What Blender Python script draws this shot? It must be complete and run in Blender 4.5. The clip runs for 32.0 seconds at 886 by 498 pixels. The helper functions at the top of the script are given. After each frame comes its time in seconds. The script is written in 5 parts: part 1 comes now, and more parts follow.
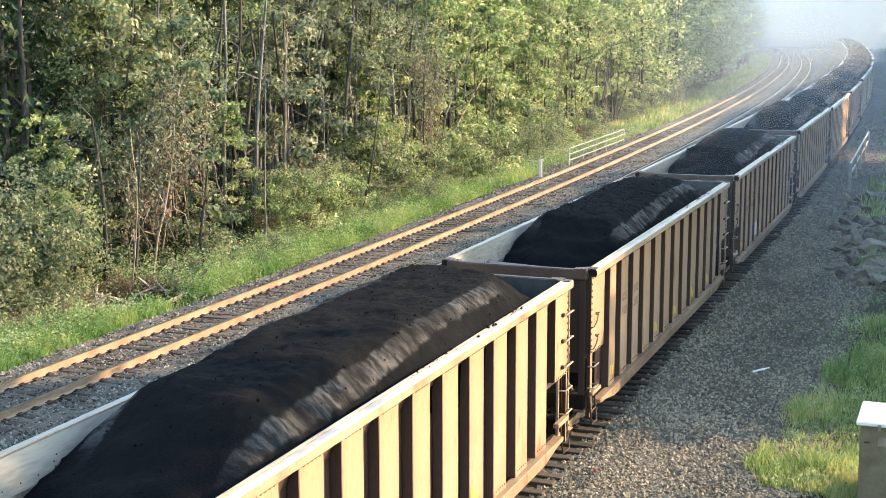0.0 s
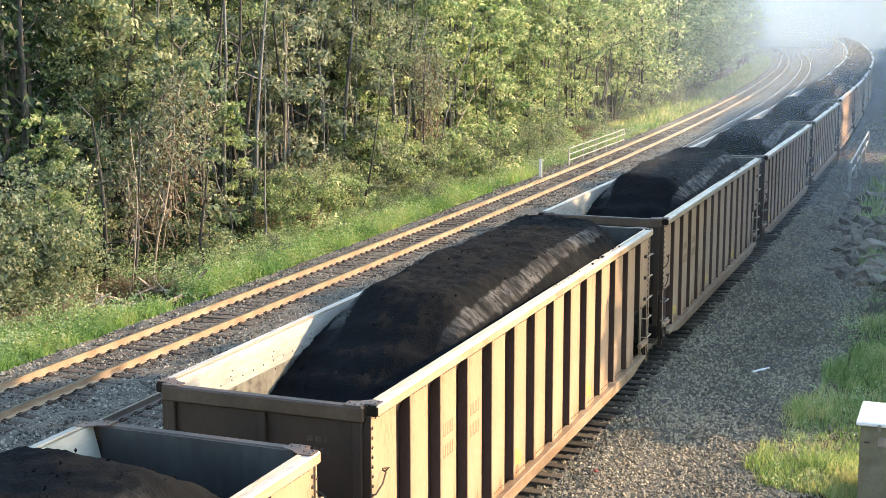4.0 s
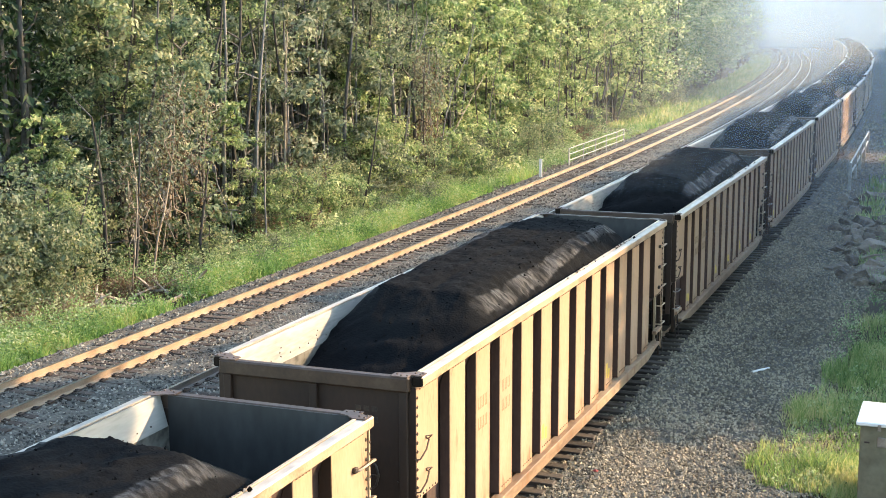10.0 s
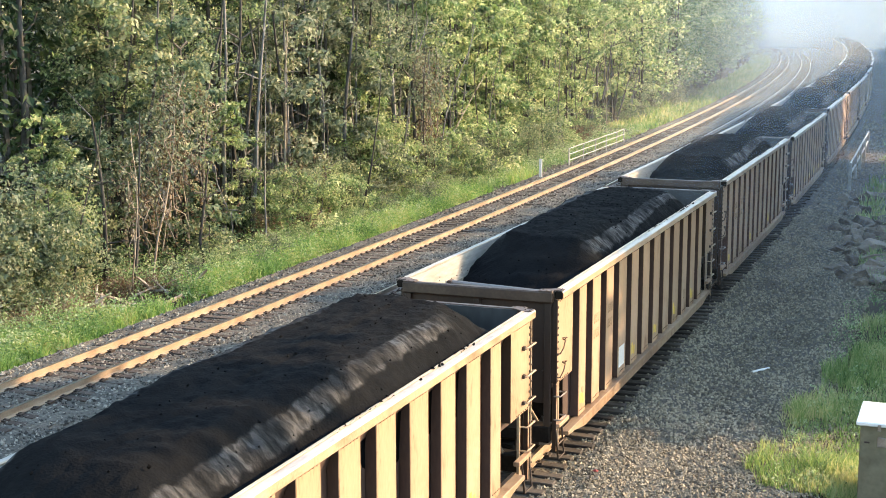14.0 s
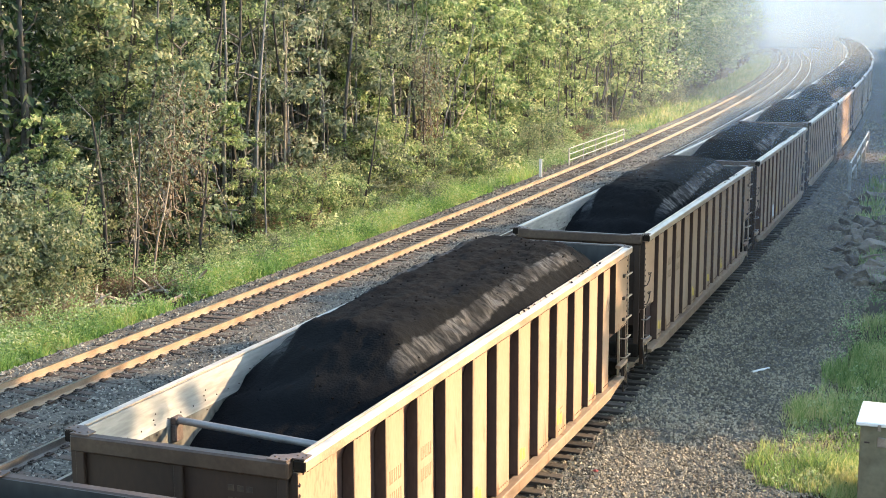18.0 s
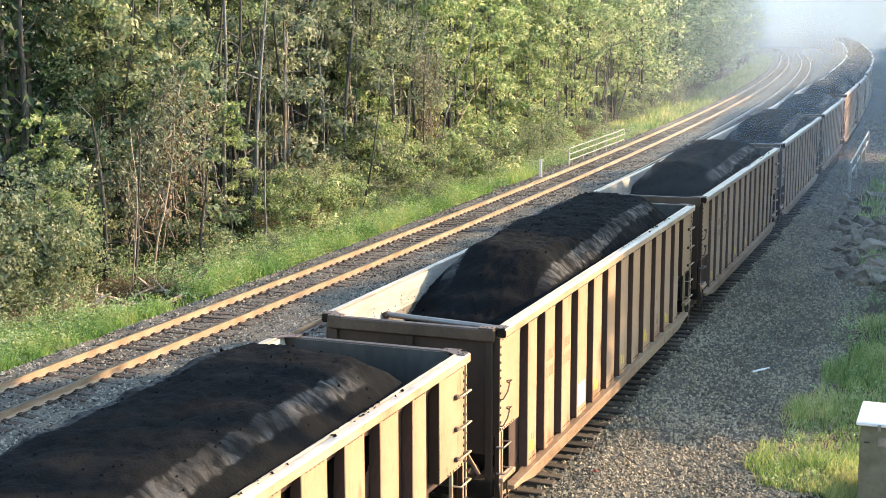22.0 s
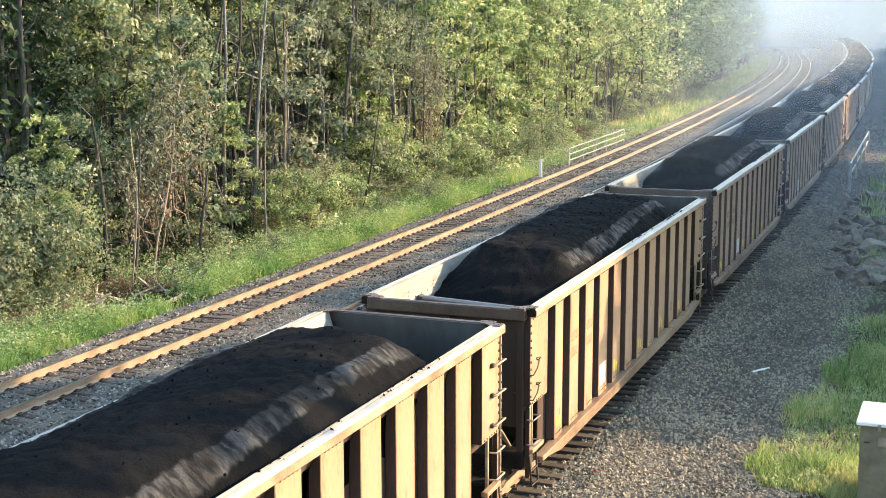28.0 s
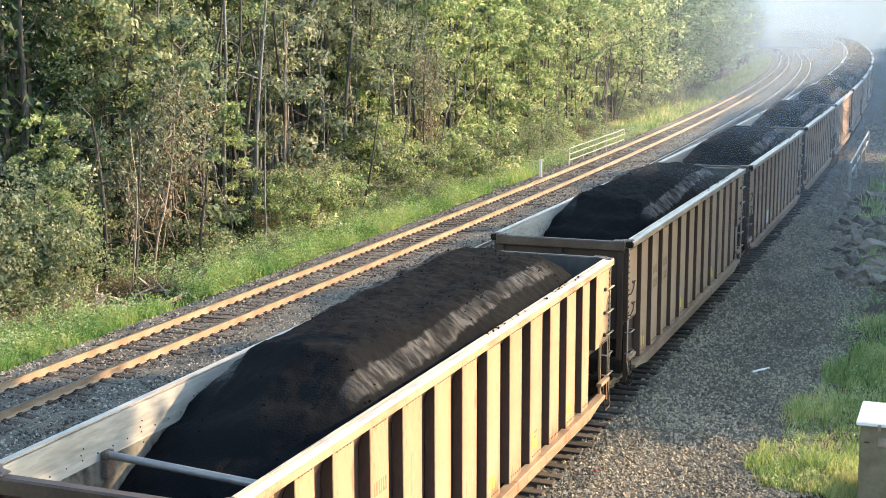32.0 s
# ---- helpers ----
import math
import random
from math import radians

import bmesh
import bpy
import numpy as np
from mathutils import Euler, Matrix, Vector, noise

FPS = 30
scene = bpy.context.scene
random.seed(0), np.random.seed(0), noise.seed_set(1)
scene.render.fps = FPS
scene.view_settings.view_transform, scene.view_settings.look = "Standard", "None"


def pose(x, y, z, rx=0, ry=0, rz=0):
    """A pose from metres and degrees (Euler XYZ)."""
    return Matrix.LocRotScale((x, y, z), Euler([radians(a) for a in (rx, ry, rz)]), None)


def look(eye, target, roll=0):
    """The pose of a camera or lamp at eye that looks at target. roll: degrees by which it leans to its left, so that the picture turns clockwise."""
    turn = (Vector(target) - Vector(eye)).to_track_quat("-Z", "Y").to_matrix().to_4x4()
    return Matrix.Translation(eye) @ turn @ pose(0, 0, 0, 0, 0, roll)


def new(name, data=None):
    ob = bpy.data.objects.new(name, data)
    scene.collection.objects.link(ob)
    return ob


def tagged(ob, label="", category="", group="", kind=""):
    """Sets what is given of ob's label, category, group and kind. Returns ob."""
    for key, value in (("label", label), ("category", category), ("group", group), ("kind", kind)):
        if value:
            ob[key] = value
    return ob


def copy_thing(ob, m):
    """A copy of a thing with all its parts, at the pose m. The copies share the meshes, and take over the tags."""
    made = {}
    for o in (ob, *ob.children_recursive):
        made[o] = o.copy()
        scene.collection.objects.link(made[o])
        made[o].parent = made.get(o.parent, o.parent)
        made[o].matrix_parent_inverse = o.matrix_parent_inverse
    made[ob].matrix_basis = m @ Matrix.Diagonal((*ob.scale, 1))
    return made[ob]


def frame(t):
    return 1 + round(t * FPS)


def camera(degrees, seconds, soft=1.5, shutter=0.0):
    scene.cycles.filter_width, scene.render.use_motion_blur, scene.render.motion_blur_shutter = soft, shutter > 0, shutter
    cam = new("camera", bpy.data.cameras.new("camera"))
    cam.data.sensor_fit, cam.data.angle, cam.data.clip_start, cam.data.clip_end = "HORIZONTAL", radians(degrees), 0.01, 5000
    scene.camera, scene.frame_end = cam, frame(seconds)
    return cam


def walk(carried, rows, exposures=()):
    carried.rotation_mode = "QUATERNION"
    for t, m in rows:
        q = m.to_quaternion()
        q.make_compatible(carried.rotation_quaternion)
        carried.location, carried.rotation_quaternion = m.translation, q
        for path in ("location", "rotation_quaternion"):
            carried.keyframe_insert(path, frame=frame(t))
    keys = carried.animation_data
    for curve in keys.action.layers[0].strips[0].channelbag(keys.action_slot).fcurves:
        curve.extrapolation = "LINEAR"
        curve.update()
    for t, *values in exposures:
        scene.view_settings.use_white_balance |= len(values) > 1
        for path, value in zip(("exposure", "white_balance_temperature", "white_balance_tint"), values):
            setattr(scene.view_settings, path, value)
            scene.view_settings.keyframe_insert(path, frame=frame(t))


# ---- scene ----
cam = camera(35.9, 32.0, soft=0.8)
EYE, AIM = (8.304, 0.0, 8.252), (-27.805, 91.696, -8.715)
walk(cam, [(0.0, look(EYE, AIM, -0.144)), (32.0, look(EYE, AIM, -0.144))])

# ---- light ----
SUN_AZ, SUN_EL = 48.0, 21.0      # degrees from +y towards +x, and above the horizon
scene.view_settings.exposure = 2.24
world = bpy.data.worlds.new("world")
scene.world = world
world.use_nodes = True
wn = world.node_tree
sky = wn.nodes.new("ShaderNodeTexSky")
sky.sky_type = "NISHITA"
sky.sun_disc = False
sky.sun_elevation = radians(SUN_EL)
sky.sun_rotation = radians(SUN_AZ)
sky.air_density, sky.dust_density, sky.ozone_density = 1.4, 0.9, 1.6
wn.nodes["Background"].inputs["Strength"].default_value = 0.15
wn.links.new(sky.outputs[0], wn.nodes["Background"].inputs["Color"])
sun = new("sun", bpy.data.lights.new("sun", "SUN"))
sun.data.energy, sun.data.angle, sun.data.color = 2.92, radians(0.6), (1.0, 0.705, 0.42)
sun_dir = Vector((math.sin(radians(SUN_AZ)) * math.cos(radians(SUN_EL)),
                  math.cos(radians(SUN_AZ)) * math.cos(radians(SUN_EL)), math.sin(radians(SUN_EL))))
sun.matrix_world = look(sun_dir * 200, (0, 0, 0))


# ---- materials ----
def material(name, stops, rough=0.8, metal=0.0, scale=2.0, fine=30.0, bump=0.0, bump_scale=None, spread=0.5,
             per_object=0.0, per_island=0.0, translucent=0.0, gloss=0.5, coord="Object", stretch=(1, 1, 1)):
    """A surface whose colour wanders between the stops at two scales, with fine relief."""
    m = bpy.data.materials.new(name)
    m.use_nodes = True
    n, l = m.node_tree.nodes, m.node_tree.links
    bsdf = n["Principled BSDF"]
    out = n["Material Output"]
    tc = n.new("ShaderNodeTexCoord")
    mp = n.new("ShaderNodeMapping")
    mp.inputs["Scale"].default_value = stretch
    l.new(tc.outputs[coord], mp.inputs["Vector"])
    big, small = n.new("ShaderNodeTexNoise"), n.new("ShaderNodeTexNoise")
    for node, s, d in ((big, scale, 3.0), (small, fine, 2.0)):
        node.inputs["Scale"].default_value = s
        node.inputs["Detail"].default_value = d
        l.new(mp.outputs[0], node.inputs["Vector"])
    mix = n.new("ShaderNodeMath")
    mix.operation = "MULTIPLY_ADD"
    mix.inputs[1].default_value = spread
    l.new(small.outputs["Fac"], mix.inputs[0])
    half = n.new("ShaderNodeMath")
    half.operation = "MULTIPLY_ADD"
    half.inputs[1].default_value = 1.6 - spread
    half.inputs[2].default_value = -0.3
    l.new(big.outputs["Fac"], half.inputs[0])
    l.new(half.outputs[0], mix.inputs[2])
    value = mix.outputs[0]
    for kind, amount in (("object", per_object), ("island", per_island)):
        if amount:
            src = n.new("ShaderNodeObjectInfo") if kind == "object" else n.new("ShaderNodeNewGeometry")
            rnd = src.outputs["Random"] if kind == "object" else src.outputs["Random Per Island"]
            a = n.new("ShaderNodeMath")
            a.operation = "MULTIPLY_ADD"
            a.inputs[1].default_value = amount
            b = n.new("ShaderNodeMath")
            b.operation = "ADD"
            b.inputs[1].default_value = -amount / 2
            l.new(rnd, a.inputs[0])
            l.new(value, a.inputs[2])
            l.new(a.outputs[0], b.inputs[0])
            value = b.outputs[0]
    ramp = n.new("ShaderNodeValToRGB")
    el = ramp.color_ramp.elements
    while len(el) < len(stops):
        el.new(0.5)
    for i, c in enumerate(stops):
        el[i].position = 0.2 + 0.6 * i / max(1, len(stops) - 1)
        el[i].color = (*c, 1)
    l.new(value, ramp.inputs["Fac"])
    l.new(ramp.outputs["Color"], bsdf.inputs["Base Color"])
    bsdf.inputs["Roughness"].default_value = rough
    bsdf.inputs["Metallic"].default_value = metal
    bsdf.inputs["Specular IOR Level"].default_value = gloss
    if bump:
        src = small
        if bump_scale:
            src = n.new("ShaderNodeTexVoronoi")
            src.inputs["Scale"].default_value = bump_scale
            l.new(mp.outputs[0], src.inputs["Vector"])
        bn = n.new("ShaderNodeBump")
        bn.inputs["Strength"].default_value = bump
        bn.inputs["Distance"].default_value = 0.03
        l.new(src.outputs[0], bn.inputs["Height"])
        l.new(bn.outputs[0], bsdf.inputs["Normal"])
    if translucent:
        tr = n.new("ShaderNodeBsdfTranslucent")
        hs = n.new("ShaderNodeHueSaturation")
        hs.inputs["Saturation"].default_value = 1.15
        hs.inputs["Value"].default_value = 1.5
        l.new(ramp.outputs["Color"], hs.inputs["Color"])
        l.new(hs.outputs[0], tr.inputs["Color"])
        ms = n.new("ShaderNodeMixShader")
        ms.inputs[0].default_value = translucent
        l.new(bsdf.outputs[0], ms.inputs[1])
        l.new(tr.outputs[0], ms.inputs[2])
        l.new(ms.outputs[0], out.inputs["Surface"])
    return m


PAINT = material("wagon_paint", [(0.1500, 0.0779, 0.0406), (0.3150, 0.2014, 0.1183), (0.3520, 0.2318, 0.1408), (0.3950, 0.2736, 0.1795)], 0.6, 0.0, 1.3, 22, 0.06, per_object=0.10, stretch=(1, 1, 0.35))


def rust(m, low, high, amount, scale=5.0):
    """Rust patches and runs that thicken towards the foot of the panel."""
    n, l = m.node_tree.nodes, m.node_tree.links
    bsdf = n["Principled BSDF"]
    ramp = bsdf.inputs["Base Color"].links[0].from_socket
    tc, xyz, rnd = n.new("ShaderNodeTexCoord"), n.new("ShaderNodeSeparateXYZ"), n.new("ShaderNodeObjectInfo")
    l.new(tc.outputs["Object"], xyz.inputs[0])
    mp, ns = n.new("ShaderNodeMapping"), n.new("ShaderNodeTexNoise")
    mp.inputs["Scale"].default_value = (1, 1, 0.3)
    ns.noise_dimensions = "4D"
    ns.inputs["Scale"].default_value = scale
    ns.inputs["Detail"].default_value = 5.0
    shift = n.new("ShaderNodeMath")
    shift.operation = "MULTIPLY"
    shift.inputs[1].default_value = 40.0
    l.new(rnd.outputs["Random"], shift.inputs[0])
    l.new(shift.outputs[0], ns.inputs["W"])
    l.new(tc.outputs["Object"], mp.inputs["Vector"])
    l.new(mp.outputs[0], ns.inputs["Vector"])
    foot = n.new("ShaderNodeMapRange")
    foot.inputs["From Min"].default_value, foot.inputs["From Max"].default_value = low, high
    foot.inputs["To Min"].default_value, foot.inputs["To Max"].default_value = amount, 0.0
    l.new(xyz.outputs["Z"], foot.inputs["Value"])
    add = n.new("ShaderNodeMath")
    add.operation = "ADD"
    l.new(foot.outputs[0], add.inputs[0])
    l.new(ns.outputs["Fac"], add.inputs[1])
    cut = n.new("ShaderNodeMapRange")
    cut.inputs["From Min"].default_value, cut.inputs["From Max"].default_value = 0.62, 0.74
    cut.inputs["To Max"].default_value = 0.8
    l.new(add.outputs[0], cut.inputs["Value"])
    mix = n.new("ShaderNodeMix")
    mix.data_type = "RGBA"
    l.new(cut.outputs[0], mix.inputs["Factor"])
    l.new(ramp, mix.inputs["A"])
    mix.inputs["B"].default_value = (0.17, 0.085, 0.036, 1)
    l.new(mix.outputs["Result"], bsdf.inputs["Base Color"])


rust(PAINT, 0.7, 1.15, 0.16)
CHORD = material("chord_paint", [(0.2000, 0.1440, 0.0884), (0.3900, 0.2880, 0.1860), (0.4900, 0.3888, 0.2743)], 0.38, 0.1, 1.5, 25, 0.05, per_object=0.1)
# grimy brown, darkened further to hold the shade between the posts
PANEL = material("grimy_shaded_panel", [(0.0301, 0.0158, 0.0112), (0.0554, 0.0284, 0.0202), (0.0832, 0.0464, 0.0329)], 0.8, 0.0, 1.2, 18, 0.1, stretch=(1, 1, 0.3))
# rust brown of the wagon ends, darkened with the shade of the gap
ENDPAINT = material("rusty_shaded_end", [(0.0167, 0.0078, 0.0033), (0.0290, 0.0136, 0.0061), (0.0427, 0.0207, 0.0100)], 0.75, 0.0, 1.1, 16, 0.1, stretch=(1, 1, 0.4))
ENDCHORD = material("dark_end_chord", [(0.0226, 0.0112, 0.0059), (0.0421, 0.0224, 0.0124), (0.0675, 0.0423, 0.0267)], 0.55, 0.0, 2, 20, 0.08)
# worn grey for upward chord faces, with the sky light painted in
CHORDTOP = material("worn_lit_chord_top", [(0.24, 0.215, 0.18), (0.40, 0.365, 0.315), (0.52, 0.485, 0.43)], 0.5, 0.1, 1.6, 14, 0.06, stretch=(1, 0.3, 1))
GUSSET = material("rusty_gusset", [(0.045, 0.027, 0.02), (0.085, 0.055, 0.042), (0.15, 0.11, 0.088)], 0.6, 0.0, 3, 25, 0.1)
INNER = material("inner_wall", [(0.0139, 0.0130, 0.0106), (0.0465, 0.0437, 0.0351), (0.1209, 0.1143, 0.0936), (0.1628, 0.1558, 0.1306), (0.1953, 0.1869, 0.1579)], 0.6, 0.1, 1.7, 7, 0.08, spread=0.8)
BOARD = material("weathered_board", [(0.1320, 0.1292, 0.1159), (0.2508, 0.2459, 0.2231), (0.3102, 0.3058, 0.2782)], 0.6, 0.1, 1.2, 12, 0.06, stretch=(1, 0.3, 2))
SILL = material("sill_paint", [(0.1100, 0.0627, 0.0353), (0.2200, 0.1472, 0.0856), (0.3000, 0.2232, 0.1395)], 0.65, 0.0, 1.0, 14, 0.06, stretch=(1, 0.3, 1))
rust(SILL, 0.3, 0.9, 0.16)
# darker copy for the end walls: missing sun is put into the colour
ENDINNER = material("shaded_inner_end", [(0.0177, 0.0175, 0.0177), (0.0346, 0.0346, 0.0345), (0.0550, 0.0549, 0.0547)], 0.6, 0.2, 1.2, 8, 0.06, stretch=(1, 1, 0.4))
# near-black that paints the shade of bays, sills and chord ends
SHADEDARK = material("painted_shade", [(0.008, 0.006, 0.005), (0.016, 0.012, 0.009), (0.026, 0.019, 0.014)], 0.95, 0.0, 3, 20, 0.1, gloss=0.1)
IRON = material("dark_iron", [(0.020, 0.016, 0.014), (0.05, 0.036, 0.028), (0.09, 0.06, 0.04)], 0.7, 0.3, 4, 40, 0.1)
STEEL = material("worn_steel", [(0.25, 0.24, 0.22), (0.4, 0.39, 0.37)], 0.35, 0.8, 5, 40)
TUBE = material("pale_tube", [(0.1650, 0.1500, 0.1395), (0.2640, 0.2400, 0.2205)], 0.4, 0.3, 4, 30)
COAL = material("coal", [(0.0035, 0.0040, 0.0048), (0.0056, 0.0061, 0.0068), (0.0090, 0.0092, 0.0095)], 0.95, 0.0, 1.3, 30, 0.4, gloss=0.04, spread=0.7)


def lit_trim_streak(m):
    """Smooth trimmed streaks along both flanks of the heap, their sunlit tone painted paler."""
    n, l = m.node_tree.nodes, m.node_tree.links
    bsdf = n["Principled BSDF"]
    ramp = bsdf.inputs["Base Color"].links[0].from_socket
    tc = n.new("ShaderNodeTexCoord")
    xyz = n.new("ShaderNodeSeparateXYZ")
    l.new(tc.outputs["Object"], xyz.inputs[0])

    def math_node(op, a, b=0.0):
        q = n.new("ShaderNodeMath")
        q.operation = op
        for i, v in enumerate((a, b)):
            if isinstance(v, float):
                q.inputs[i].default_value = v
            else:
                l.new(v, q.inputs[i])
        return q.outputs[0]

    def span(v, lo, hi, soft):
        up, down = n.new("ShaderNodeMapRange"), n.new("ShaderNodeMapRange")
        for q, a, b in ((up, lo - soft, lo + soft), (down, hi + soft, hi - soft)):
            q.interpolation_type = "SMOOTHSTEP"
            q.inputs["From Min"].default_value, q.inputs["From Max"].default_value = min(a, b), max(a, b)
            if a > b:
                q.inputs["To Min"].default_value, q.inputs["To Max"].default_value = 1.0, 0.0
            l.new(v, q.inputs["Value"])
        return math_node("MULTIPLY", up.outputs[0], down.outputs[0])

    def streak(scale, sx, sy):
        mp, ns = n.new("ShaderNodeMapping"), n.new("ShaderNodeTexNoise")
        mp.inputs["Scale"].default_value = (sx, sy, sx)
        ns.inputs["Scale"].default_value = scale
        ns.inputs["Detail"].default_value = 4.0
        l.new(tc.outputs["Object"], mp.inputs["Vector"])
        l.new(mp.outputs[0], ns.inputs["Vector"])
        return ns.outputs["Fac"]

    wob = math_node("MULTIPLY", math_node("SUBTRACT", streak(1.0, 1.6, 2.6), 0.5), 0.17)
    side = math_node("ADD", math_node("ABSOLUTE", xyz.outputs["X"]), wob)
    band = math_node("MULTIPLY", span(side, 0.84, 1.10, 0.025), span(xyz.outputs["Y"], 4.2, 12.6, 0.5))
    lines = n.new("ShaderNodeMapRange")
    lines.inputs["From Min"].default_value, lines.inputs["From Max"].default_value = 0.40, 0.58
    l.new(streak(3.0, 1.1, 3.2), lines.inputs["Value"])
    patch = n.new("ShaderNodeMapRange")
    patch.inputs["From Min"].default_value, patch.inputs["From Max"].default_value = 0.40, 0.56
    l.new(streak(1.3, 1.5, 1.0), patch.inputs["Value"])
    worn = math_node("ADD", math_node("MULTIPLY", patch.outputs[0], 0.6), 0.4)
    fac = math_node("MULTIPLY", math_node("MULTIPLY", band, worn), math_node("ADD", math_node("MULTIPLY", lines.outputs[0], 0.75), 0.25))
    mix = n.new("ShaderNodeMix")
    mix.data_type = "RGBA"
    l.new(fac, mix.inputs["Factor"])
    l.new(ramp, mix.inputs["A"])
    # paler grey that paints the sunlit slope inside the band
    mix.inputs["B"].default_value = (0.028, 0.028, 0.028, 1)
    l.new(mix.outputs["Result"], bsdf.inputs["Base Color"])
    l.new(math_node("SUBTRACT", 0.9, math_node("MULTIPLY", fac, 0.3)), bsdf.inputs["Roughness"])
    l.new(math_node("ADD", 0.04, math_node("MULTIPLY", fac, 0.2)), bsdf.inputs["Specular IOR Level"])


lit_trim_streak(COAL)
COALBIT = material("coal_lumps", [(0.002, 0.002, 0.002), (0.007, 0.0072, 0.0075)], 0.9, 0.0, 3, 30, per_island=0.8, gloss=0.06)
RIVET = material("rusty_rivet", [(0.06, 0.042, 0.028), (0.13, 0.095, 0.06)], 0.7, 0.0, 5, 40)
STENCIL = material("faded_stencil", [(0.19, 0.125, 0.065), (0.27, 0.19, 0.11)], 0.8, 0.0, 8, 40)
YELLOW = material("yellow_patch", [(0.55, 0.38, 0.05), (0.7, 0.5, 0.08)], 0.6, 0.0, 5, 30)
WHITE = material("white_patch", [(0.6, 0.6, 0.57), (0.8, 0.8, 0.78)], 0.5, 0.0, 5, 30)
RAIL = material("rusty_rail", [(0.19, 0.13, 0.08), (0.31, 0.225, 0.145), (0.40, 0.31, 0.21)], 0.65, 0.0, 1.5, 30, 0.08)
GREYRAIL = material("grey_rail", [(0.07, 0.062, 0.055), (0.12, 0.108, 0.096), (0.18, 0.165, 0.15)], 0.6, 0.1, 1.5, 30, 0.08)
RAILTOP = material("polished_railhead", [(0.35, 0.31, 0.27), (0.5, 0.46, 0.42)], 0.28, 0.9, 2, 30)
TIE = material("tie_wood", [(0.026, 0.016, 0.010), (0.052, 0.034, 0.023), (0.09, 0.066, 0.048)], 0.9, 0.0, 2, 20, 0.4, per_object=0.6, stretch=(0.3, 2, 2))
TIEEND = material("weathered_tie", [(0.0252, 0.0202, 0.0159), (0.0477, 0.0387, 0.0304), (0.0785, 0.0651, 0.0515)], 0.9, 0.0, 2, 20, 0.4, per_object=0.7, stretch=(0.3, 2, 2))
BALLAST = material("ballast_bed", [(0.040, 0.036, 0.029), (0.083, 0.075, 0.059), (0.144, 0.130, 0.101)], 0.95, 0.0, 0.5, 11, 1.0, 15.0, spread=0.9)
STONE = material("ballast_stone", [(0.1250, 0.1088, 0.0806), (0.2130, 0.1860, 0.1352), (0.2675, 0.2339, 0.1676), (0.3590, 0.3102, 0.2206)], 0.95, 0.0, 0.4, 8, per_island=0.95, spread=0.3)
# darker stone tone for the bed of the two empty tracks
STONEDARK = material("dark_ballast_stone", [(0.0360, 0.0325, 0.0279), (0.0980, 0.0896, 0.0763), (0.1750, 0.1606, 0.1358), (0.2900, 0.2660, 0.2195)], 0.95, 0.0, 0.4, 8, per_island=0.95, spread=0.3)
EARTH = material("earth", [(0.035, 0.028, 0.018), (0.07, 0.055, 0.035), (0.10, 0.085, 0.05)], 0.95, 0.0, 0.25, 5, 0.6)
ROCK = material("rubble_rock", [(0.0762, 0.0612, 0.0442), (0.1598, 0.1306, 0.0979), (0.2740, 0.2271, 0.1727)], 0.9, 0.0, 2.0, 12, 0.6, per_object=0.6)
BARK = material("bark", [(0.0235, 0.0215, 0.0194), (0.0571, 0.0533, 0.0475), (0.1176, 0.1118, 0.1012)], 0.9, 0.0, 1.5, 9, 0.5, stretch=(3, 3, 0.6), per_object=0.3)
PALEBARK = material("pale_bark", [(0.0630, 0.0619, 0.0581), (0.1386, 0.1376, 0.1302), (0.2268, 0.2253, 0.2156)], 0.85, 0.0, 1.5, 9, 0.4, stretch=(3, 3, 0.6))
LEAF = material("leaves", [(0.0602, 0.0955, 0.0588), (0.1340, 0.1805, 0.1075), (0.2255, 0.2692, 0.1518), (0.4197, 0.4121, 0.2628)], 0.55, 0.0, 0.8, 2.2, per_island=0.55, spread=0.2, gloss=0.3, translucent=0.38)
LEAFGOLD = material("yellow_green_leaves", [(0.0797, 0.1293, 0.0596), (0.1796, 0.2490, 0.1165), (0.3039, 0.3628, 0.1834), (0.4633, 0.4767, 0.2845)], 0.55, 0.0, 0.8, 2.2, per_island=0.55, spread=0.2, gloss=0.3, translucent=0.52)
LEAFOLIVE = material("olive_leaves", [(0.0644, 0.0868, 0.0605), (0.1320, 0.1660, 0.1066), (0.2203, 0.2490, 0.1590), (0.3729, 0.3764, 0.2737)], 0.55, 0.0, 0.8, 2.2, per_island=0.55, spread=0.2, gloss=0.3, translucent=0.36)
# darker copy of the leaf greens, with the wood's inner shade in it
LEAFDARK = material("shade_dark_leaves", [(0.0162, 0.0324, 0.0165), (0.0405, 0.0684, 0.0315), (0.0720, 0.1062, 0.0488)], 0.55, 0.0, 0.35, 1.5, per_island=0.6, spread=0.2, gloss=0.3, translucent=0.3)
WEED = material("weed_leaves", [(0.0919, 0.1530, 0.0700), (0.1896, 0.2754, 0.1216), (0.2826, 0.3723, 0.1751), (0.4305, 0.4692, 0.2820)], 0.5, 0.0, 0.5, 2, per_island=0.7, spread=0.2, gloss=0.3, translucent=0.38)
LEAFDRY = material("dry_leaves", [(0.0808, 0.0528, 0.0313), (0.1530, 0.1126, 0.0690), (0.2295, 0.1848, 0.1196)], 0.7, 0.0, 0.5, 2, per_island=0.6, spread=0.2, translucent=0.3)
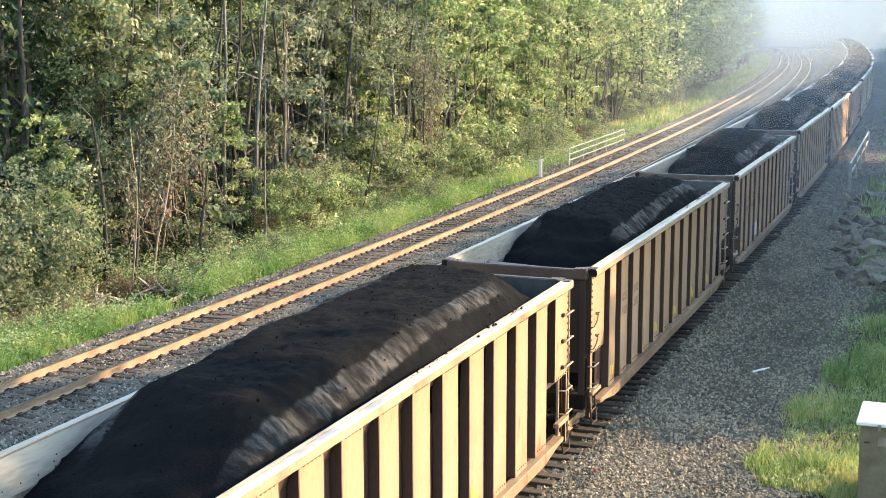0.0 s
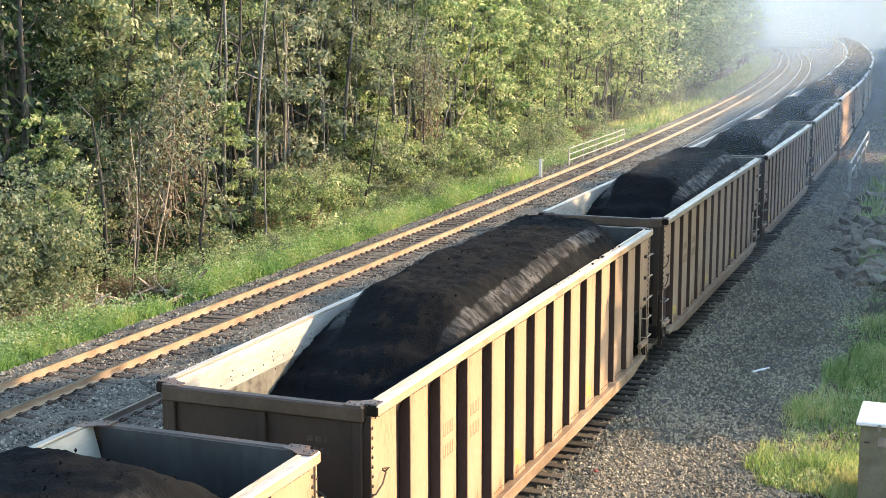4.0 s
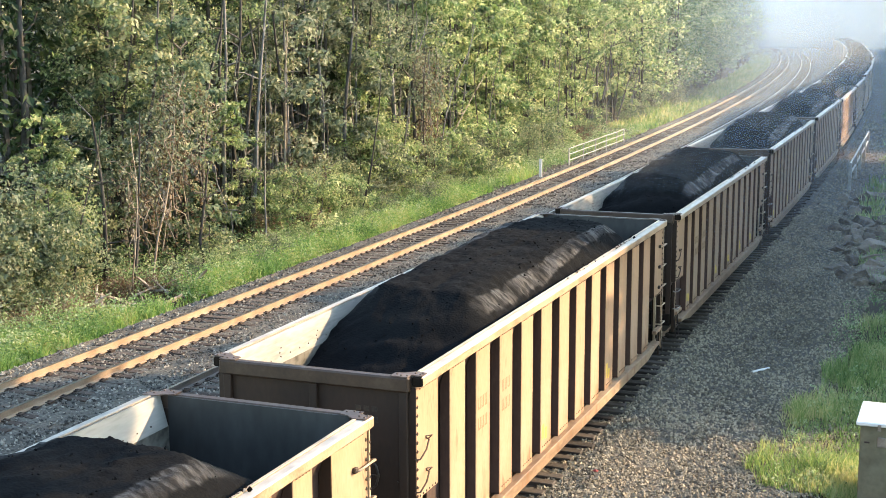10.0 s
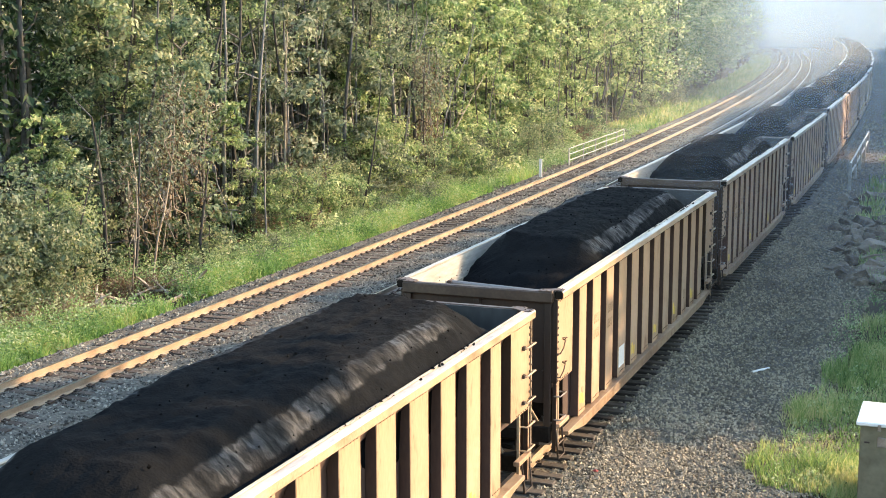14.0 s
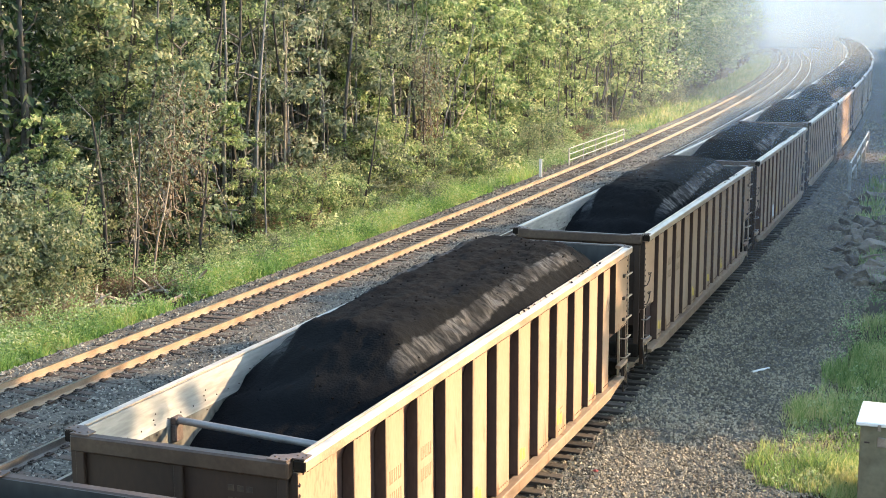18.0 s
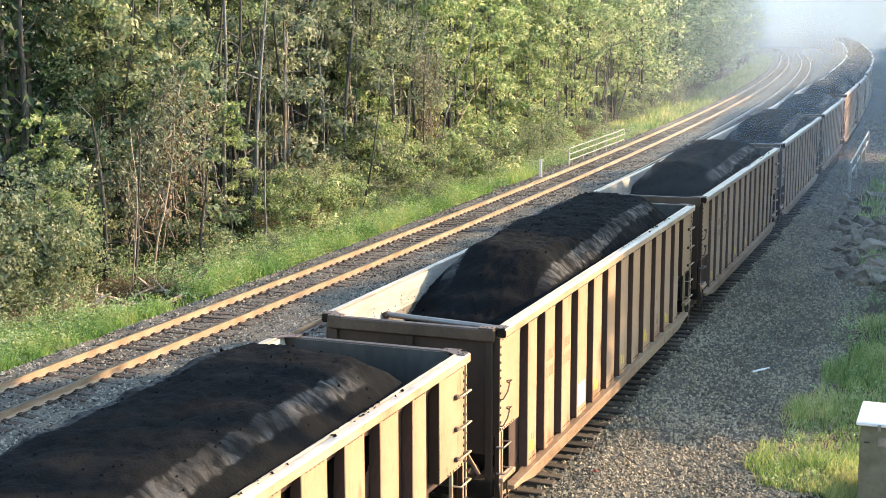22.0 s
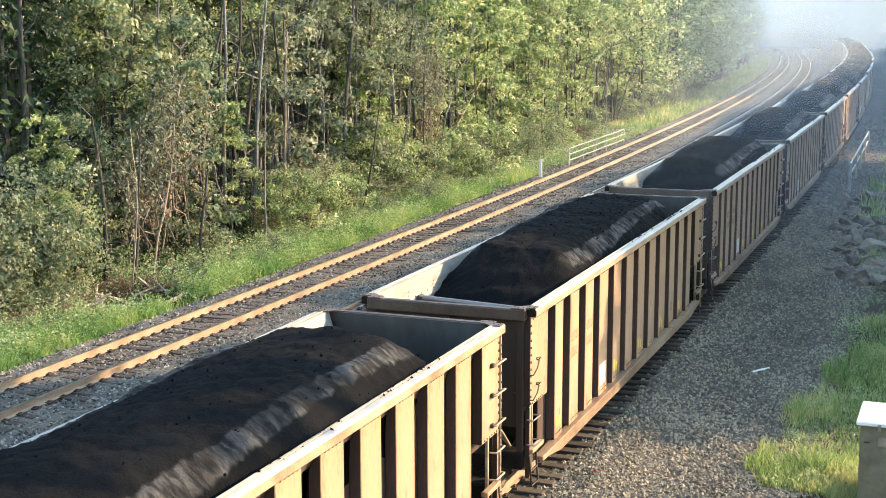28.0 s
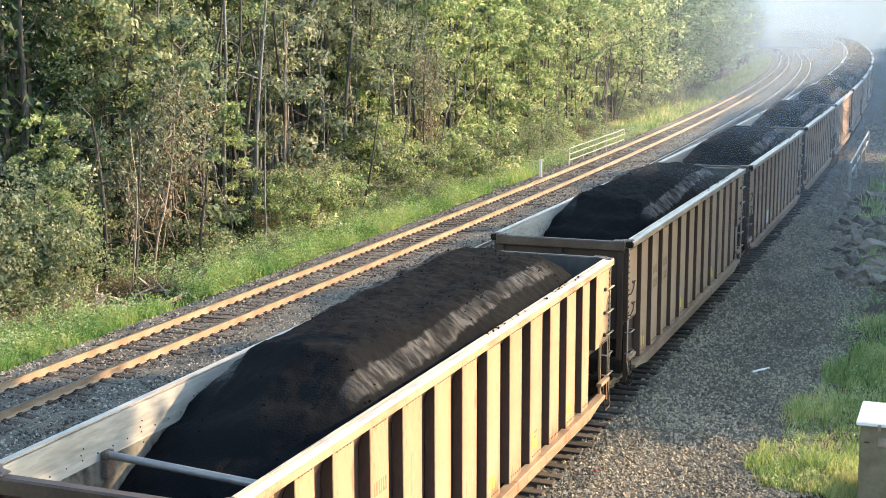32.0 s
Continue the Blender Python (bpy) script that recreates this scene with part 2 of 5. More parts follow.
GRASS = material("grass_blades", [(0.0743, 0.1530, 0.0484), (0.1554, 0.2703, 0.0826), (0.2465, 0.3519, 0.1216), (0.3901, 0.4080, 0.1843)], 0.6, 0.0, 0.5, 2, per_island=0.5, spread=0.2, translucent=0.42)
GRASSDRY = material("olive_grass_blades", [(0.100, 0.168, 0.056), (0.201, 0.281, 0.102), (0.307, 0.357, 0.153), (0.460, 0.428, 0.224)], 0.6, 0.0, 0.5, 2, per_island=0.5, spread=0.2, translucent=0.42)
CABINET = material("cabinet_paint", [(0.085, 0.077, 0.044), (0.14, 0.129, 0.08), (0.19, 0.176, 0.118)], 0.6, 0.0, 1.5, 10, 0.1)
LID = material("white_lid", [(0.62, 0.62, 0.60), (0.80, 0.80, 0.78)], 0.4, 0.0, 2, 12)
RAILING = material("railing_paint", [(0.30, 0.30, 0.28), (0.50, 0.50, 0.47)], 0.5, 0.2, 3, 20)
WOODDEAD = material("dead_wood", [(0.16, 0.12, 0.085), (0.30, 0.25, 0.19), (0.42, 0.37, 0.30)], 0.9, 0.0, 2, 15, 0.3)


# ---- building blocks ----
def fast_mesh(name, verts, faces, mats, index=None, smooth=False):
    """A mesh from arrays: faces is an (n, 3) or (n, 4) array."""
    me = bpy.data.meshes.new(name)
    verts, faces = np.asarray(verts, np.float32), np.asarray(faces, np.int32)
    k = faces.shape[1]
    me.vertices.add(len(verts))
    me.vertices.foreach_set("co", verts.ravel())
    me.loops.add(faces.size)
    me.loops.foreach_set("vertex_index", faces.ravel())
    me.polygons.add(len(faces))
    me.polygons.foreach_set("loop_start", np.arange(0, faces.size, k, dtype=np.int32))
    me.polygons.foreach_set("loop_total", np.full(len(faces), k, np.int32))
    for m in (mats if isinstance(mats, (list, tuple)) else [mats]):
        me.materials.append(m)
    if index is not None:
        me.polygons.foreach_set("material_index", np.asarray(index, np.int32))
    me.polygons.foreach_set("use_smooth", np.full(len(faces), smooth, bool))
    me.update(calc_edges=True)
    me.validate()
    return me


def part(name, bm, mat, parent, label="", smooth=False):
    """One mesh object from a bmesh (or a ready mesh), under a thing or a part."""
    if isinstance(bm, bpy.types.Mesh):
        me = bm
    else:
        me = bpy.data.meshes.new(name)
        bm.to_mesh(me)
        bm.free()
        for m in (mat if isinstance(mat, (list, tuple)) else [mat]):
            me.materials.append(m)
        if smooth:
            me.polygons.foreach_set("use_smooth", np.full(len(me.polygons), True))
    ob = new(name, me)
    ob.parent = parent
    if label:
        ob["label"] = label
    return ob


def boxes(*dims, bevel=0.0):
    """A bmesh of boxes, each (x0, x1, y0, y1, z0, z1)."""
    bm = bmesh.new()
    for x0, x1, y0, y1, z0, z1 in dims:
        bmesh.ops.create_cube(bm, size=1, matrix=Matrix.Translation(((x0 + x1) / 2, (y0 + y1) / 2, (z0 + z1) / 2))
                              @ Matrix.Diagonal((abs(x1 - x0), abs(y1 - y0), abs(z1 - z0), 1)))
    if bevel:
        bmesh.ops.bevel(bm, geom=bm.edges[:], offset=bevel, segments=1, affect="EDGES")
    return bm


def tube_arrays(points, radii, sides=6):
    """Vertices and quads of a tube along points."""
    pts = [Vector(p) for p in points]
    verts, faces = [], []
    for i, p in enumerate(pts):
        d = (pts[min(i + 1, len(pts) - 1)] - pts[max(i - 1, 0)]).normalized()
        a = d.orthogonal().normalized() if i == 0 else (a - d * a.dot(d)).normalized()
        b = d.cross(a)
        for k in range(sides):
            w = 2 * math.pi * k / sides
            verts.append(p + (a * math.cos(w) + b * math.sin(w)) * radii[i])
    for i in range(len(pts) - 1):
        for k in range(sides):
            j = (k + 1) % sides
            faces.append((i * sides + k, i * sides + j, (i + 1) * sides + j, (i + 1) * sides + k))
    return verts, faces


def tubes(name, runs, mat, sides=6, smooth=True):
    """One mesh of several tubes; runs: (points, radii)."""
    V, F = [], []
    for points, radii in runs:
        v, f = tube_arrays(points, radii, sides)
        o = len(V)
        V += v
        F += [tuple(i + o for i in q) for q in f]
    return fast_mesh(name, V, F, mat, smooth=smooth)


def rod(*points, r=0.015):
    return (points, [r] * len(points))


def bend(y):
    """How far the line has swung to the left and sunk at y."""
    e = max(y - 26.0, 0.0)
    return -2.717e-4 * e * e, -0.00243 * e


def bends(y):
    e = np.maximum(y - 26.0, 0.0)
    return -2.717e-4 * e * e, -0.00243 * e


rng = np.random.default_rng(7)


# ---- ground ----
def ground_height(off):
    """Height over the rail tops by the distance from the train's track."""
    return np.interp(off, [-400, -60, -26, -19, -15.0, -13.9, -13.2, 0.5, 0.95, 1.55, 1.85, 2.9, 7.5, 10, 15, 400],
                     [6.0, 1.5, -0.6, -0.9, -0.75, -0.62, -0.215, -0.215, -0.26, -0.265, -0.25, -0.50, -0.60, -0.4, 3.5, 14.0])


def sheet(name, offs, ys, lift, mat, rough=0.0):
    O, Y = np.meshgrid(np.asarray(offs, float), np.asarray(ys, float))
    bx, bz = bends(Y)
    fade = np.clip((np.abs(O) - 14) / 20, 0, 1)
    X = O + bx
    Z = ground_height(O) + bz + lift + rough * rng.normal(size=O.shape) + 0.35 * fade * np.sin(O * 0.31) * np.cos(Y * 0.23)
    ny, nx = O.shape
    i = np.arange(ny * nx).reshape(ny, nx)
    F = np.stack([i[:-1, :-1], i[:-1, 1:], i[1:, 1:], i[1:, :-1]], -1).reshape(-1, 4)
    return fast_mesh(name, np.stack([X, Y, Z], -1).reshape(-1, 3), F, mat, smooth=True)


far = [140, 160, 190, 230, 280, 340, 420, 520, 700, 1000, 1600, 2600]
ground = new("ground", sheet("ground", [-900, -400, -200, -120, -80, -60, *np.arange(-48, -13, 1.0), -13.2, *np.arange(-12, 3, 2.5), 2.3, 2.9, *np.arange(4, 14, 1.0), 18, 24, 30, 60, 120, 400, 900],
                             [-900, -300, -100, -40, -10, *np.arange(0, 140, 1.5), *far], -0.085, EARTH, 0.025))
tagged(ground, "dark earth of the railway verge and forest floor", "ground", kind="structure")
ballast = new("ballast", sheet("ballast", [*np.arange(-14.1, -13.2, 0.15), *np.arange(-13.2, 0.4, 0.4), *np.arange(0.5, 2.4, 0.15), *np.arange(2.4, 5.6, 0.2)],
                               [-40, -10, *np.arange(0, 100, 0.5), *np.arange(100, 140, 4), *far[:-3]], 0.012, BALLAST, 0.012))
tagged(ballast, "grey crushed-stone ballast bed under the tracks", "ballast", kind="structure")


def stones(name, count, off_range, y_range, size, lift, near_bias=1.6, mat=STONE):
    """Loose crushed stones scattered on the bed, as one mesh."""
    off = rng.uniform(*off_range, count)
    y = y_range[0] + (y_range[1] - y_range[0]) * rng.random(count) ** near_bias
    bx, bz = bends(y)
    c = np.stack([off + bx, y, ground_height(off) + bz + lift], -1)
    s = rng.uniform(*size, count)
    base = np.array([[1, 0, 0], [-1, 0, 0], [0, 1, 0], [0, -1, 0], [0, 0, 1], [0, 0, -1]], float)
    v = base[None] * rng.uniform(0.55, 1.2, (count, 6, 1)) + rng.normal(0, 0.18, (count, 6, 3))
    ax = rng.normal(size=(count, 3))
    ax /= np.linalg.norm(ax, axis=1, keepdims=True)
    an = rng.uniform(0, 6.28, count)[:, None, None]
    k = ax[:, None, :]
    v = v * np.cos(an) + np.cross(np.broadcast_to(k, v.shape), v) * np.sin(an) + k * np.sum(k * v, -1, keepdims=True) * (1 - np.cos(an))
    v = v * s[:, None, None] + c[:, None, :]
    f = np.array([[0, 2, 4], [2, 1, 4], [1, 3, 4], [3, 0, 4], [2, 0, 5], [1, 2, 5], [3, 1, 5], [0, 3, 5]])
    F = (np.arange(count) * 6)[:, None, None] + f[None]
    ob = new(name, fast_mesh(name, v.reshape(-1, 3), F.reshape(-1, 3), mat))
    return tagged(ob, "loose grey and buff crushed ballast stones", "gravel", kind="stuff")


stones("ballast_stones", 6500, (1.7, 5.6), (60, 118), (0.035, 0.08), 0.01, 1.2)
stones("ballast_stones", 40000, (1.18, 5.5), (21.5, 62), (0.021, 0.053), 0.018, 1.6)
stones("ballast_stones", 5500, (5.2, 7.6), (21.5, 31), (0.016, 0.040), 0.016, 1.0)
stones("ballast_stones", 28000, (-13.9, -6.3), (18, 58), (0.026, 0.054), 0.012, 1.5, STONEDARK)
stones("ballast_stones", 6500, (-13.9, -6.3), (58, 100), (0.04, 0.075), 0.015, 1.2, STONEDARK)

# ---- tracks ----
RAIL_SECTION = [(-0.037, 0.0), (0.037, 0.0), (0.037, -0.035), (0.010, -0.05), (0.010, -0.14), (0.075, -0.168), (0.075, -0.18),
                (-0.075, -0.18), (-0.075, -0.168), (-0.010, -0.14), (-0.010, -0.05), (-0.037, -0.035)]


def rail_mesh(off, side):
    ys = np.array([-40.0, 26.0, *np.arange(34, 300, 8.0), *np.arange(300, 620, 20.0)])
    bx, bz = bends(ys)
    V = np.array([[(off + bx[i] + u, y, bz[i] + w) for u, w in RAIL_SECTION] for i, y in enumerate(ys)]).reshape(-1, 3)
    n = len(RAIL_SECTION)
    F, I = [], []
    for i in range(len(ys) - 1):
        for k in range(n):
            j = (k + 1) % n
            F.append((i * n + k, (i + 1) * n + k, (i + 1) * n + j, i * n + j))
            I.append(1 if k == 0 else 0)
    return fast_mesh("rail", V, F, [side, RAILTOP], I)


def tie_mesh(mat, half):
    bm = boxes((-half, half, -0.115, 0.115, -0.37, -0.182), bevel=0.012)
    me = bpy.data.meshes.new("tie")
    bm.to_mesh(me)
    bm.free()
    me.materials.append(mat)
    return me


def track(name, off, label, first, count, mat, half=1.3, web=RAIL):
    line = new(name)
    tagged(line, label, "railway track", kind="structure")
    for side in (-0.7525, 0.7525):
        part("rail", rail_mesh(off + side, web), None, line, "steel rail with a polished head")
    me = tie_mesh(mat, half)
    plates = []
    for i in range(count):
        y = first + 0.495 * i
        bx, bz = bend(y)
        t = part("tie", me, None, line)
        t.matrix_basis = pose(off + bx + rng.normal(0, 0.05), y + rng.normal(0, 0.018), bz + min(0.004, rng.normal(-0.003, 0.010)), 0, 0, rng.normal(0, 1.3) + math.degrees(-2 * 2.717e-4 * max(y - 26, 0)) * -1)
        for s in (-0.7525, 0.7525):
            x = off + bx + s
            plates.append((x - 0.17, x + 0.17, y - 0.09, y + 0.09, bz - 0.19, bz - 0.155))
            plates.append((x - 0.12, x - 0.085, y - 0.02, y + 0.05, bz - 0.16, bz - 0.125))
            plates.append((x + 0.085, x + 0.12, y - 0.05, y + 0.02, bz - 0.16, bz - 0.125))
    V, F = [], []
    for x0, x1, y0, y1, z0, z1 in plates:
        o = len(V)
        V += [(x, y, z) for z in (z0, z1) for y in (y0, y1) for x in (x0, x1)]
        F += [tuple(o + q for q in f) for f in ((4, 5, 7, 6), (0, 1, 5, 4), (1, 3, 7, 5), (3, 2, 6, 7), (2, 0, 4, 6))]
    tagged(part("tie_plates", fast_mesh("tie_plates", V, F, IRON), None, line), kind="stuff")
    V, F = [], []
    for i in range(count, count + 500):
        y = first + 0.495 * i
        bx, bz = bend(y)
        o = len(V)
        V += [(off + bx + x, y + w, bz + z) for z in (-0.3, -0.182) for w in (-0.115, 0.115) for x in (-1.3, 1.3)]
        F += [tuple(o + q for q in f) for f in ((4, 5, 7, 6), (0, 1, 5, 4), (1, 3, 7, 5), (3, 2, 6, 7), (2, 0, 4, 6))]
    tagged(part("far_ties", fast_mesh("far_ties", V, F, mat), None, line), kind="stuff")
    return line


track("track_1", 0.0, "railway track under the loaded coal train", 15.0, 160, TIEEND, 1.42)
track("track_2", -7.533, "empty middle railway track with dark timber ties", 14.0, 120, TIE, 1.3, GREYRAIL)
track("track_3", -11.312, "empty railway track with rust-brown rails beside the woods", 18.0, 250, TIE)

# ---- coal wagons ----
LEN, HW, TOP = 15.34, 1.505, 3.49
GAP = 0.47                       # the recess between two side posts
EVEN = [LEN / 2 + 1.085 * i for i in range(-6, 7)]
UNEVEN = [LEN / 2 + d for d in (-6.31, -5.36, -4.31, -3.28, -2.16, -1.08, 0.0, 1.08, 2.16, 3.28, 4.31, 5.36, 6.31)]
TUB = [(1.30, 0.66), (1.30, 0.55), (1.26, 0.46), (1.16, 0.38), (1.0, 0.33), (0.8, 0.32)]


def mirror(dims, side):
    x0, x1, y0, y1, z0, z1 = dims
    return (x0 * side, x1 * side, y0, y1, z0, z1)


def prism(profile, y0, y1, side=1, bevel=0.0):
    """A bmesh of one (x, z) profile drawn out along y."""
    bm = bmesh.new()
    a = [bm.verts.new((x * side, y0, z)) for x, z in profile]
    b = [bm.verts.new((x * side, y1, z)) for x, z in profile]
    bm.faces.new(a)
    bm.faces.new(b)
    for i in range(len(profile)):
        j = (i + 1) % len(profile)
        bm.faces.new((a[i], a[j], b[j], b[i]))
    bmesh.ops.recalc_face_normals(bm, faces=bm.faces[:])
    if bevel:
        bmesh.ops.bevel(bm, geom=bm.edges[:], offset=bevel, segments=1, affect="EDGES")
    return bm


def wall_x(z):
    """The inner wall leans outwards under the top chord."""
    return float(np.interp(z, [3.068, TOP - 0.004], [1.299, 1.412]))


def hat(foot):
    """The section of a side post or end plate, from its foot up to the chord."""
    return [(1.338, foot), (HW, foot), (HW, 3.345), (1.4435, 3.345), (1.340, 3.06)]


def post_mesh(width):
    """A side post with bevelled edges, leaning back to the chord on its inner side."""
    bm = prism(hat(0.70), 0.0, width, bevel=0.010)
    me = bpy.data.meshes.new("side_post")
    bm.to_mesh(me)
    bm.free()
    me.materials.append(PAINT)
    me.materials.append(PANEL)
    # all but the outer face take the brown with the shade in it
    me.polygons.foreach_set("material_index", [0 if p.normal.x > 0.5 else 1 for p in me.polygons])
    return me


def rivet_mesh(places, r=0.018, name="rivets", mat=IRON):
    """Low four-sided rivet heads at (x, y, z, nx, ny)."""
    V, F = [], []
    for x, y, z, nx, ny in places:
        o = len(V)
        for h, q in ((0.0, r), (0.013, r * 0.6)):
            V += [(x - ny * t * q + nx * h, y + nx * t * q + ny * h, z + u * q) for t, u in ((1, 0), (0, 1), (-1, 0), (0, -1))]
        F += [(o, o + 1, o + 5, o + 4), (o + 1, o + 2, o + 6, o + 5), (o + 2, o + 3, o + 7, o + 6), (o + 3, o, o + 4, o + 7), (o + 4, o + 5, o + 6, o + 7)]
    return fast_mesh(name, V, F, mat)


def tub_mesh():
    """The rounded belly that hangs between the trucks."""
    ys = [2.15, 2.22, 2.42, 2.9, LEN - 2.9, LEN - 2.42, LEN - 2.22, LEN - 2.15]
    lift = [0.42, 0.22, 0.07, 0, 0, 0.07, 0.22, 0.42]
    ring = [(x, z) for x, z in TUB] + [(-x, z) for x, z in reversed(TUB)]
    V, F = [], []
    for y, up in zip(ys, lift):
        V += [(x, y, min(0.68, z + up * (0.7 - z) / 0.5)) for x, z in ring]
    n = len(ring)
    for i in range(len(ys) - 1):
        for k in range(n - 1):
            F.append((i * n + k, i * n + k + 1, (i + 1) * n + k + 1, (i + 1) * n + k))
    me = fast_mesh("belly", V, F, IRON, smooth=True)
    return me


def sill_bmesh(side):
    """The side sill, cut away upwards at both ends."""
    prof = [(0.62, 0.70), (0.62, 0.62), (1.05, 0.60), (1.75, 0.49), (LEN - 1.75, 0.49), (LEN - 1.05, 0.60), (LEN - 0.62, 0.62), (LEN - 0.62, 0.70)]
    bm = bmesh.new()
    a = [bm.verts.new((side * 1.42, y, z)) for y, z in prof]
    b = [bm.verts.new((side * 1.60, y, z)) for y, z in prof]
    bm.faces.new(a)
    bm.faces.new(b)
    for i in range(len(prof)):
        j = (i + 1) % len(prof)
        bm.faces.new((a[i], a[j], b[j], b[i]))
    bmesh.ops.recalc_face_normals(bm, faces=bm.faces[:])
    bmesh.ops.bevel(bm, geom=bm.edges[:], offset=0.012, segments=1, affect="EDGES")
    return bm


def wheel_bmesh(x, y):
    bm = bmesh.new()
    prof = [(0.02, -0.07), (0.10, -0.07), (0.36, -0.03), (0.40, -0.06), (0.46, -0.06), (0.46, 0.05), (0.495, 0.055), (0.495, 0.08), (0.40, 0.08), (0.36, 0.02), (0.10, 0.07), (0.02, 0.07)]
    s = 1 if x > 0 else -1
    rings = [[bm.verts.new((-s * w, r * math.cos(2 * math.pi * k / 14), r * math.sin(2 * math.pi * k / 14))) for k in range(14)] for r, w in prof]
    for a, b in zip(rings, rings[1:]):
        for k in range(14):
            bm.faces.new((a[k], a[(k + 1) % 14], b[(k + 1) % 14], b[k]))
    return bm


def side_frame(side):
    bm = bmesh.new()
    prof = [(-1.15, 0.42), (-1.15, 0.62), (-0.55, 0.80), (0.55, 0.80), (1.15, 0.62), (1.15, 0.42), (0.9, 0.36), (0.45, 0.22), (-0.45, 0.22), (-0.9, 0.36)]
    a = [bm.verts.new((side * 0.93, y, z)) for y, z in prof]
    b = [bm.verts.new((side * 1.08, y, z)) for y, z in prof]
    bm.faces.new(a)
    bm.faces.new(b[::-1])
    for i in range(len(prof)):
        j = (i + 1) % len(prof)
        bm.faces.new((a[i], b[i], b[j], a[j]))
    bmesh.ops.recalc_face_normals(bm, faces=bm.faces[:])
    return bm


def coal_gondola(braced, marks, seed, drop=0.0):
    """A loaded bathtub gondola: near end at y 0, rail tops at z 0."""
    w = new("coal_gondola")
    gaps = UNEVEN if braced else EVEN
    spans = [(p + GAP / 2, q - GAP / 2) for p, q in zip(gaps, gaps[1:])]
    meshes = {round(q - p, 3): post_mesh(round(q - p, 3)) for p, q in spans}
    first = gaps[0] - GAP / 2
    for side in (1, -1):
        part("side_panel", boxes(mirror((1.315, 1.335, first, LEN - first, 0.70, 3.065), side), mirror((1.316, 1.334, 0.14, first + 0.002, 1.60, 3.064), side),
                                 mirror((1.316, 1.334, LEN - first - 0.002, LEN - 0.14, 1.60, 3.064), side)), [PANEL], w, "grimy brown steel side sheet, darkened for recess shade")
        part("liner", boxes(mirror((1.297, 1.312, 0.16, LEN - 0.16, 1.62, 3.065), side)), INNER, w, "pale scuffed inner wall")
        part("upper_board", prism([(1.299, 3.068), (1.3335, 3.068), (1.4365, 3.346), (1.4365, TOP - 0.004), (1.412, TOP - 0.004)], 0.19, LEN - 0.19, side), BOARD, w, "weathered grey flared upper lining board")
        part("top_chord", boxes(mirror((1.4405, 1.60, 0.14, LEN - 0.10, 3.348, TOP), side), bevel=0.018), [CHORD, SHADEDARK, CHORDTOP], w, "pale worn top chord")
        part("chord_lip", boxes(mirror((1.428, 1.475, 0.36, LEN - 0.36, TOP + 0.002, TOP + 0.02), side), bevel=0.006), CHORD, w)
        part("side_sill", sill_bmesh(side), SILL, w, "tan side sill with rust, tapered towards its ends")
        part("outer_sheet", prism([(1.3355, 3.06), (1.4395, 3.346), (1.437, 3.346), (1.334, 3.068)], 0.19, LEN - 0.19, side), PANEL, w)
        for y0 in (0.16, LEN - 0.80):
            part("end_board", boxes(mirror((1.45, 1.56, y0, y0 + 0.64, 0.885, 0.965), side), bevel=0.01), PAINT, w)
        for p, q in spans:
            ob = part("side_post", meshes[round(q - p, 3)], None, w)
            ob.matrix_basis = pose(0, p, 0) if side > 0 else pose(0, q, 0, 0, 0, 180)
        for near_end in (True, False):
            a, b = (0.13, first) if near_end else (LEN - first, LEN - 0.10)
            c, d = (0.14, 0.22) if near_end else (LEN - 0.19, LEN - 0.11)
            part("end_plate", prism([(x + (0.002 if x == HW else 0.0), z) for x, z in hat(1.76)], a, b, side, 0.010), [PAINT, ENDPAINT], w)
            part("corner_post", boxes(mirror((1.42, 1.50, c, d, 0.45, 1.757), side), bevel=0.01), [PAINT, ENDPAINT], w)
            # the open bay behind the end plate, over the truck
            part("bay_wall", boxes(mirror((0.02, 1.33, b - 0.03 if near_end else a, b if near_end else a + 0.03, 0.70, 1.75), side)), SHADEDARK, w, "bulkhead over the truck, painted as deep shade")
            m = 0.46 if near_end else LEN - 0.46
            part("bay_bracket", boxes(mirror((1.40, 1.45, m - 0.03, m + 0.03, 0.50, 1.757), side), bevel=0.008), CHORD, w)
        # by facing: chord tops paler as if lit, end faces darker as if shaded
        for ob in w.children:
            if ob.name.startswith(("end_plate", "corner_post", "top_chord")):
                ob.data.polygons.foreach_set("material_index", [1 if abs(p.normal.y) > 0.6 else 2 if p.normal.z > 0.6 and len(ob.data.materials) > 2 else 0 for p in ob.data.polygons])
        rows, heads, edge = [], [], []
        for p, q in spans:
            for z in (3.29, 0.80):
                heads += [(side * (HW + 0.001), p + (q - p) * (0.18 + 0.16 * i), z, side, 0) for i in range(5)]
        for yb in (0.0, LEN):
            s = 1 if yb == 0 else -1
            edge += [(side * (HW + 0.004), yb + s * 0.165, 1.82 + 0.125 * i, side, 0) for i in range(12)]
            rows += [(side * (HW + 0.003), yb + s * (0.26 + 0.11 * i), z, side, 0) for i in range(6) for z in (1.80, 3.30)]
            rows += [(side * (1.24 + 0.12 * i), yb + s * 0.128, 2.0, 0, -s) for i in range(2)]
        tagged(part("riveting", rivet_mesh(rows, 0.017), None, w, "dark rivet heads"), kind="stuff")
        tagged(part("edge_riveting", rivet_mesh(edge, 0.028, "edge_riveting"), None, w, "row of large dark rivet heads"), kind="stuff")
        tagged(part("post_riveting", rivet_mesh(heads, 0.014, "post_riveting", RIVET), None, w, "rusty rivet heads"), kind="stuff")
        inner = []
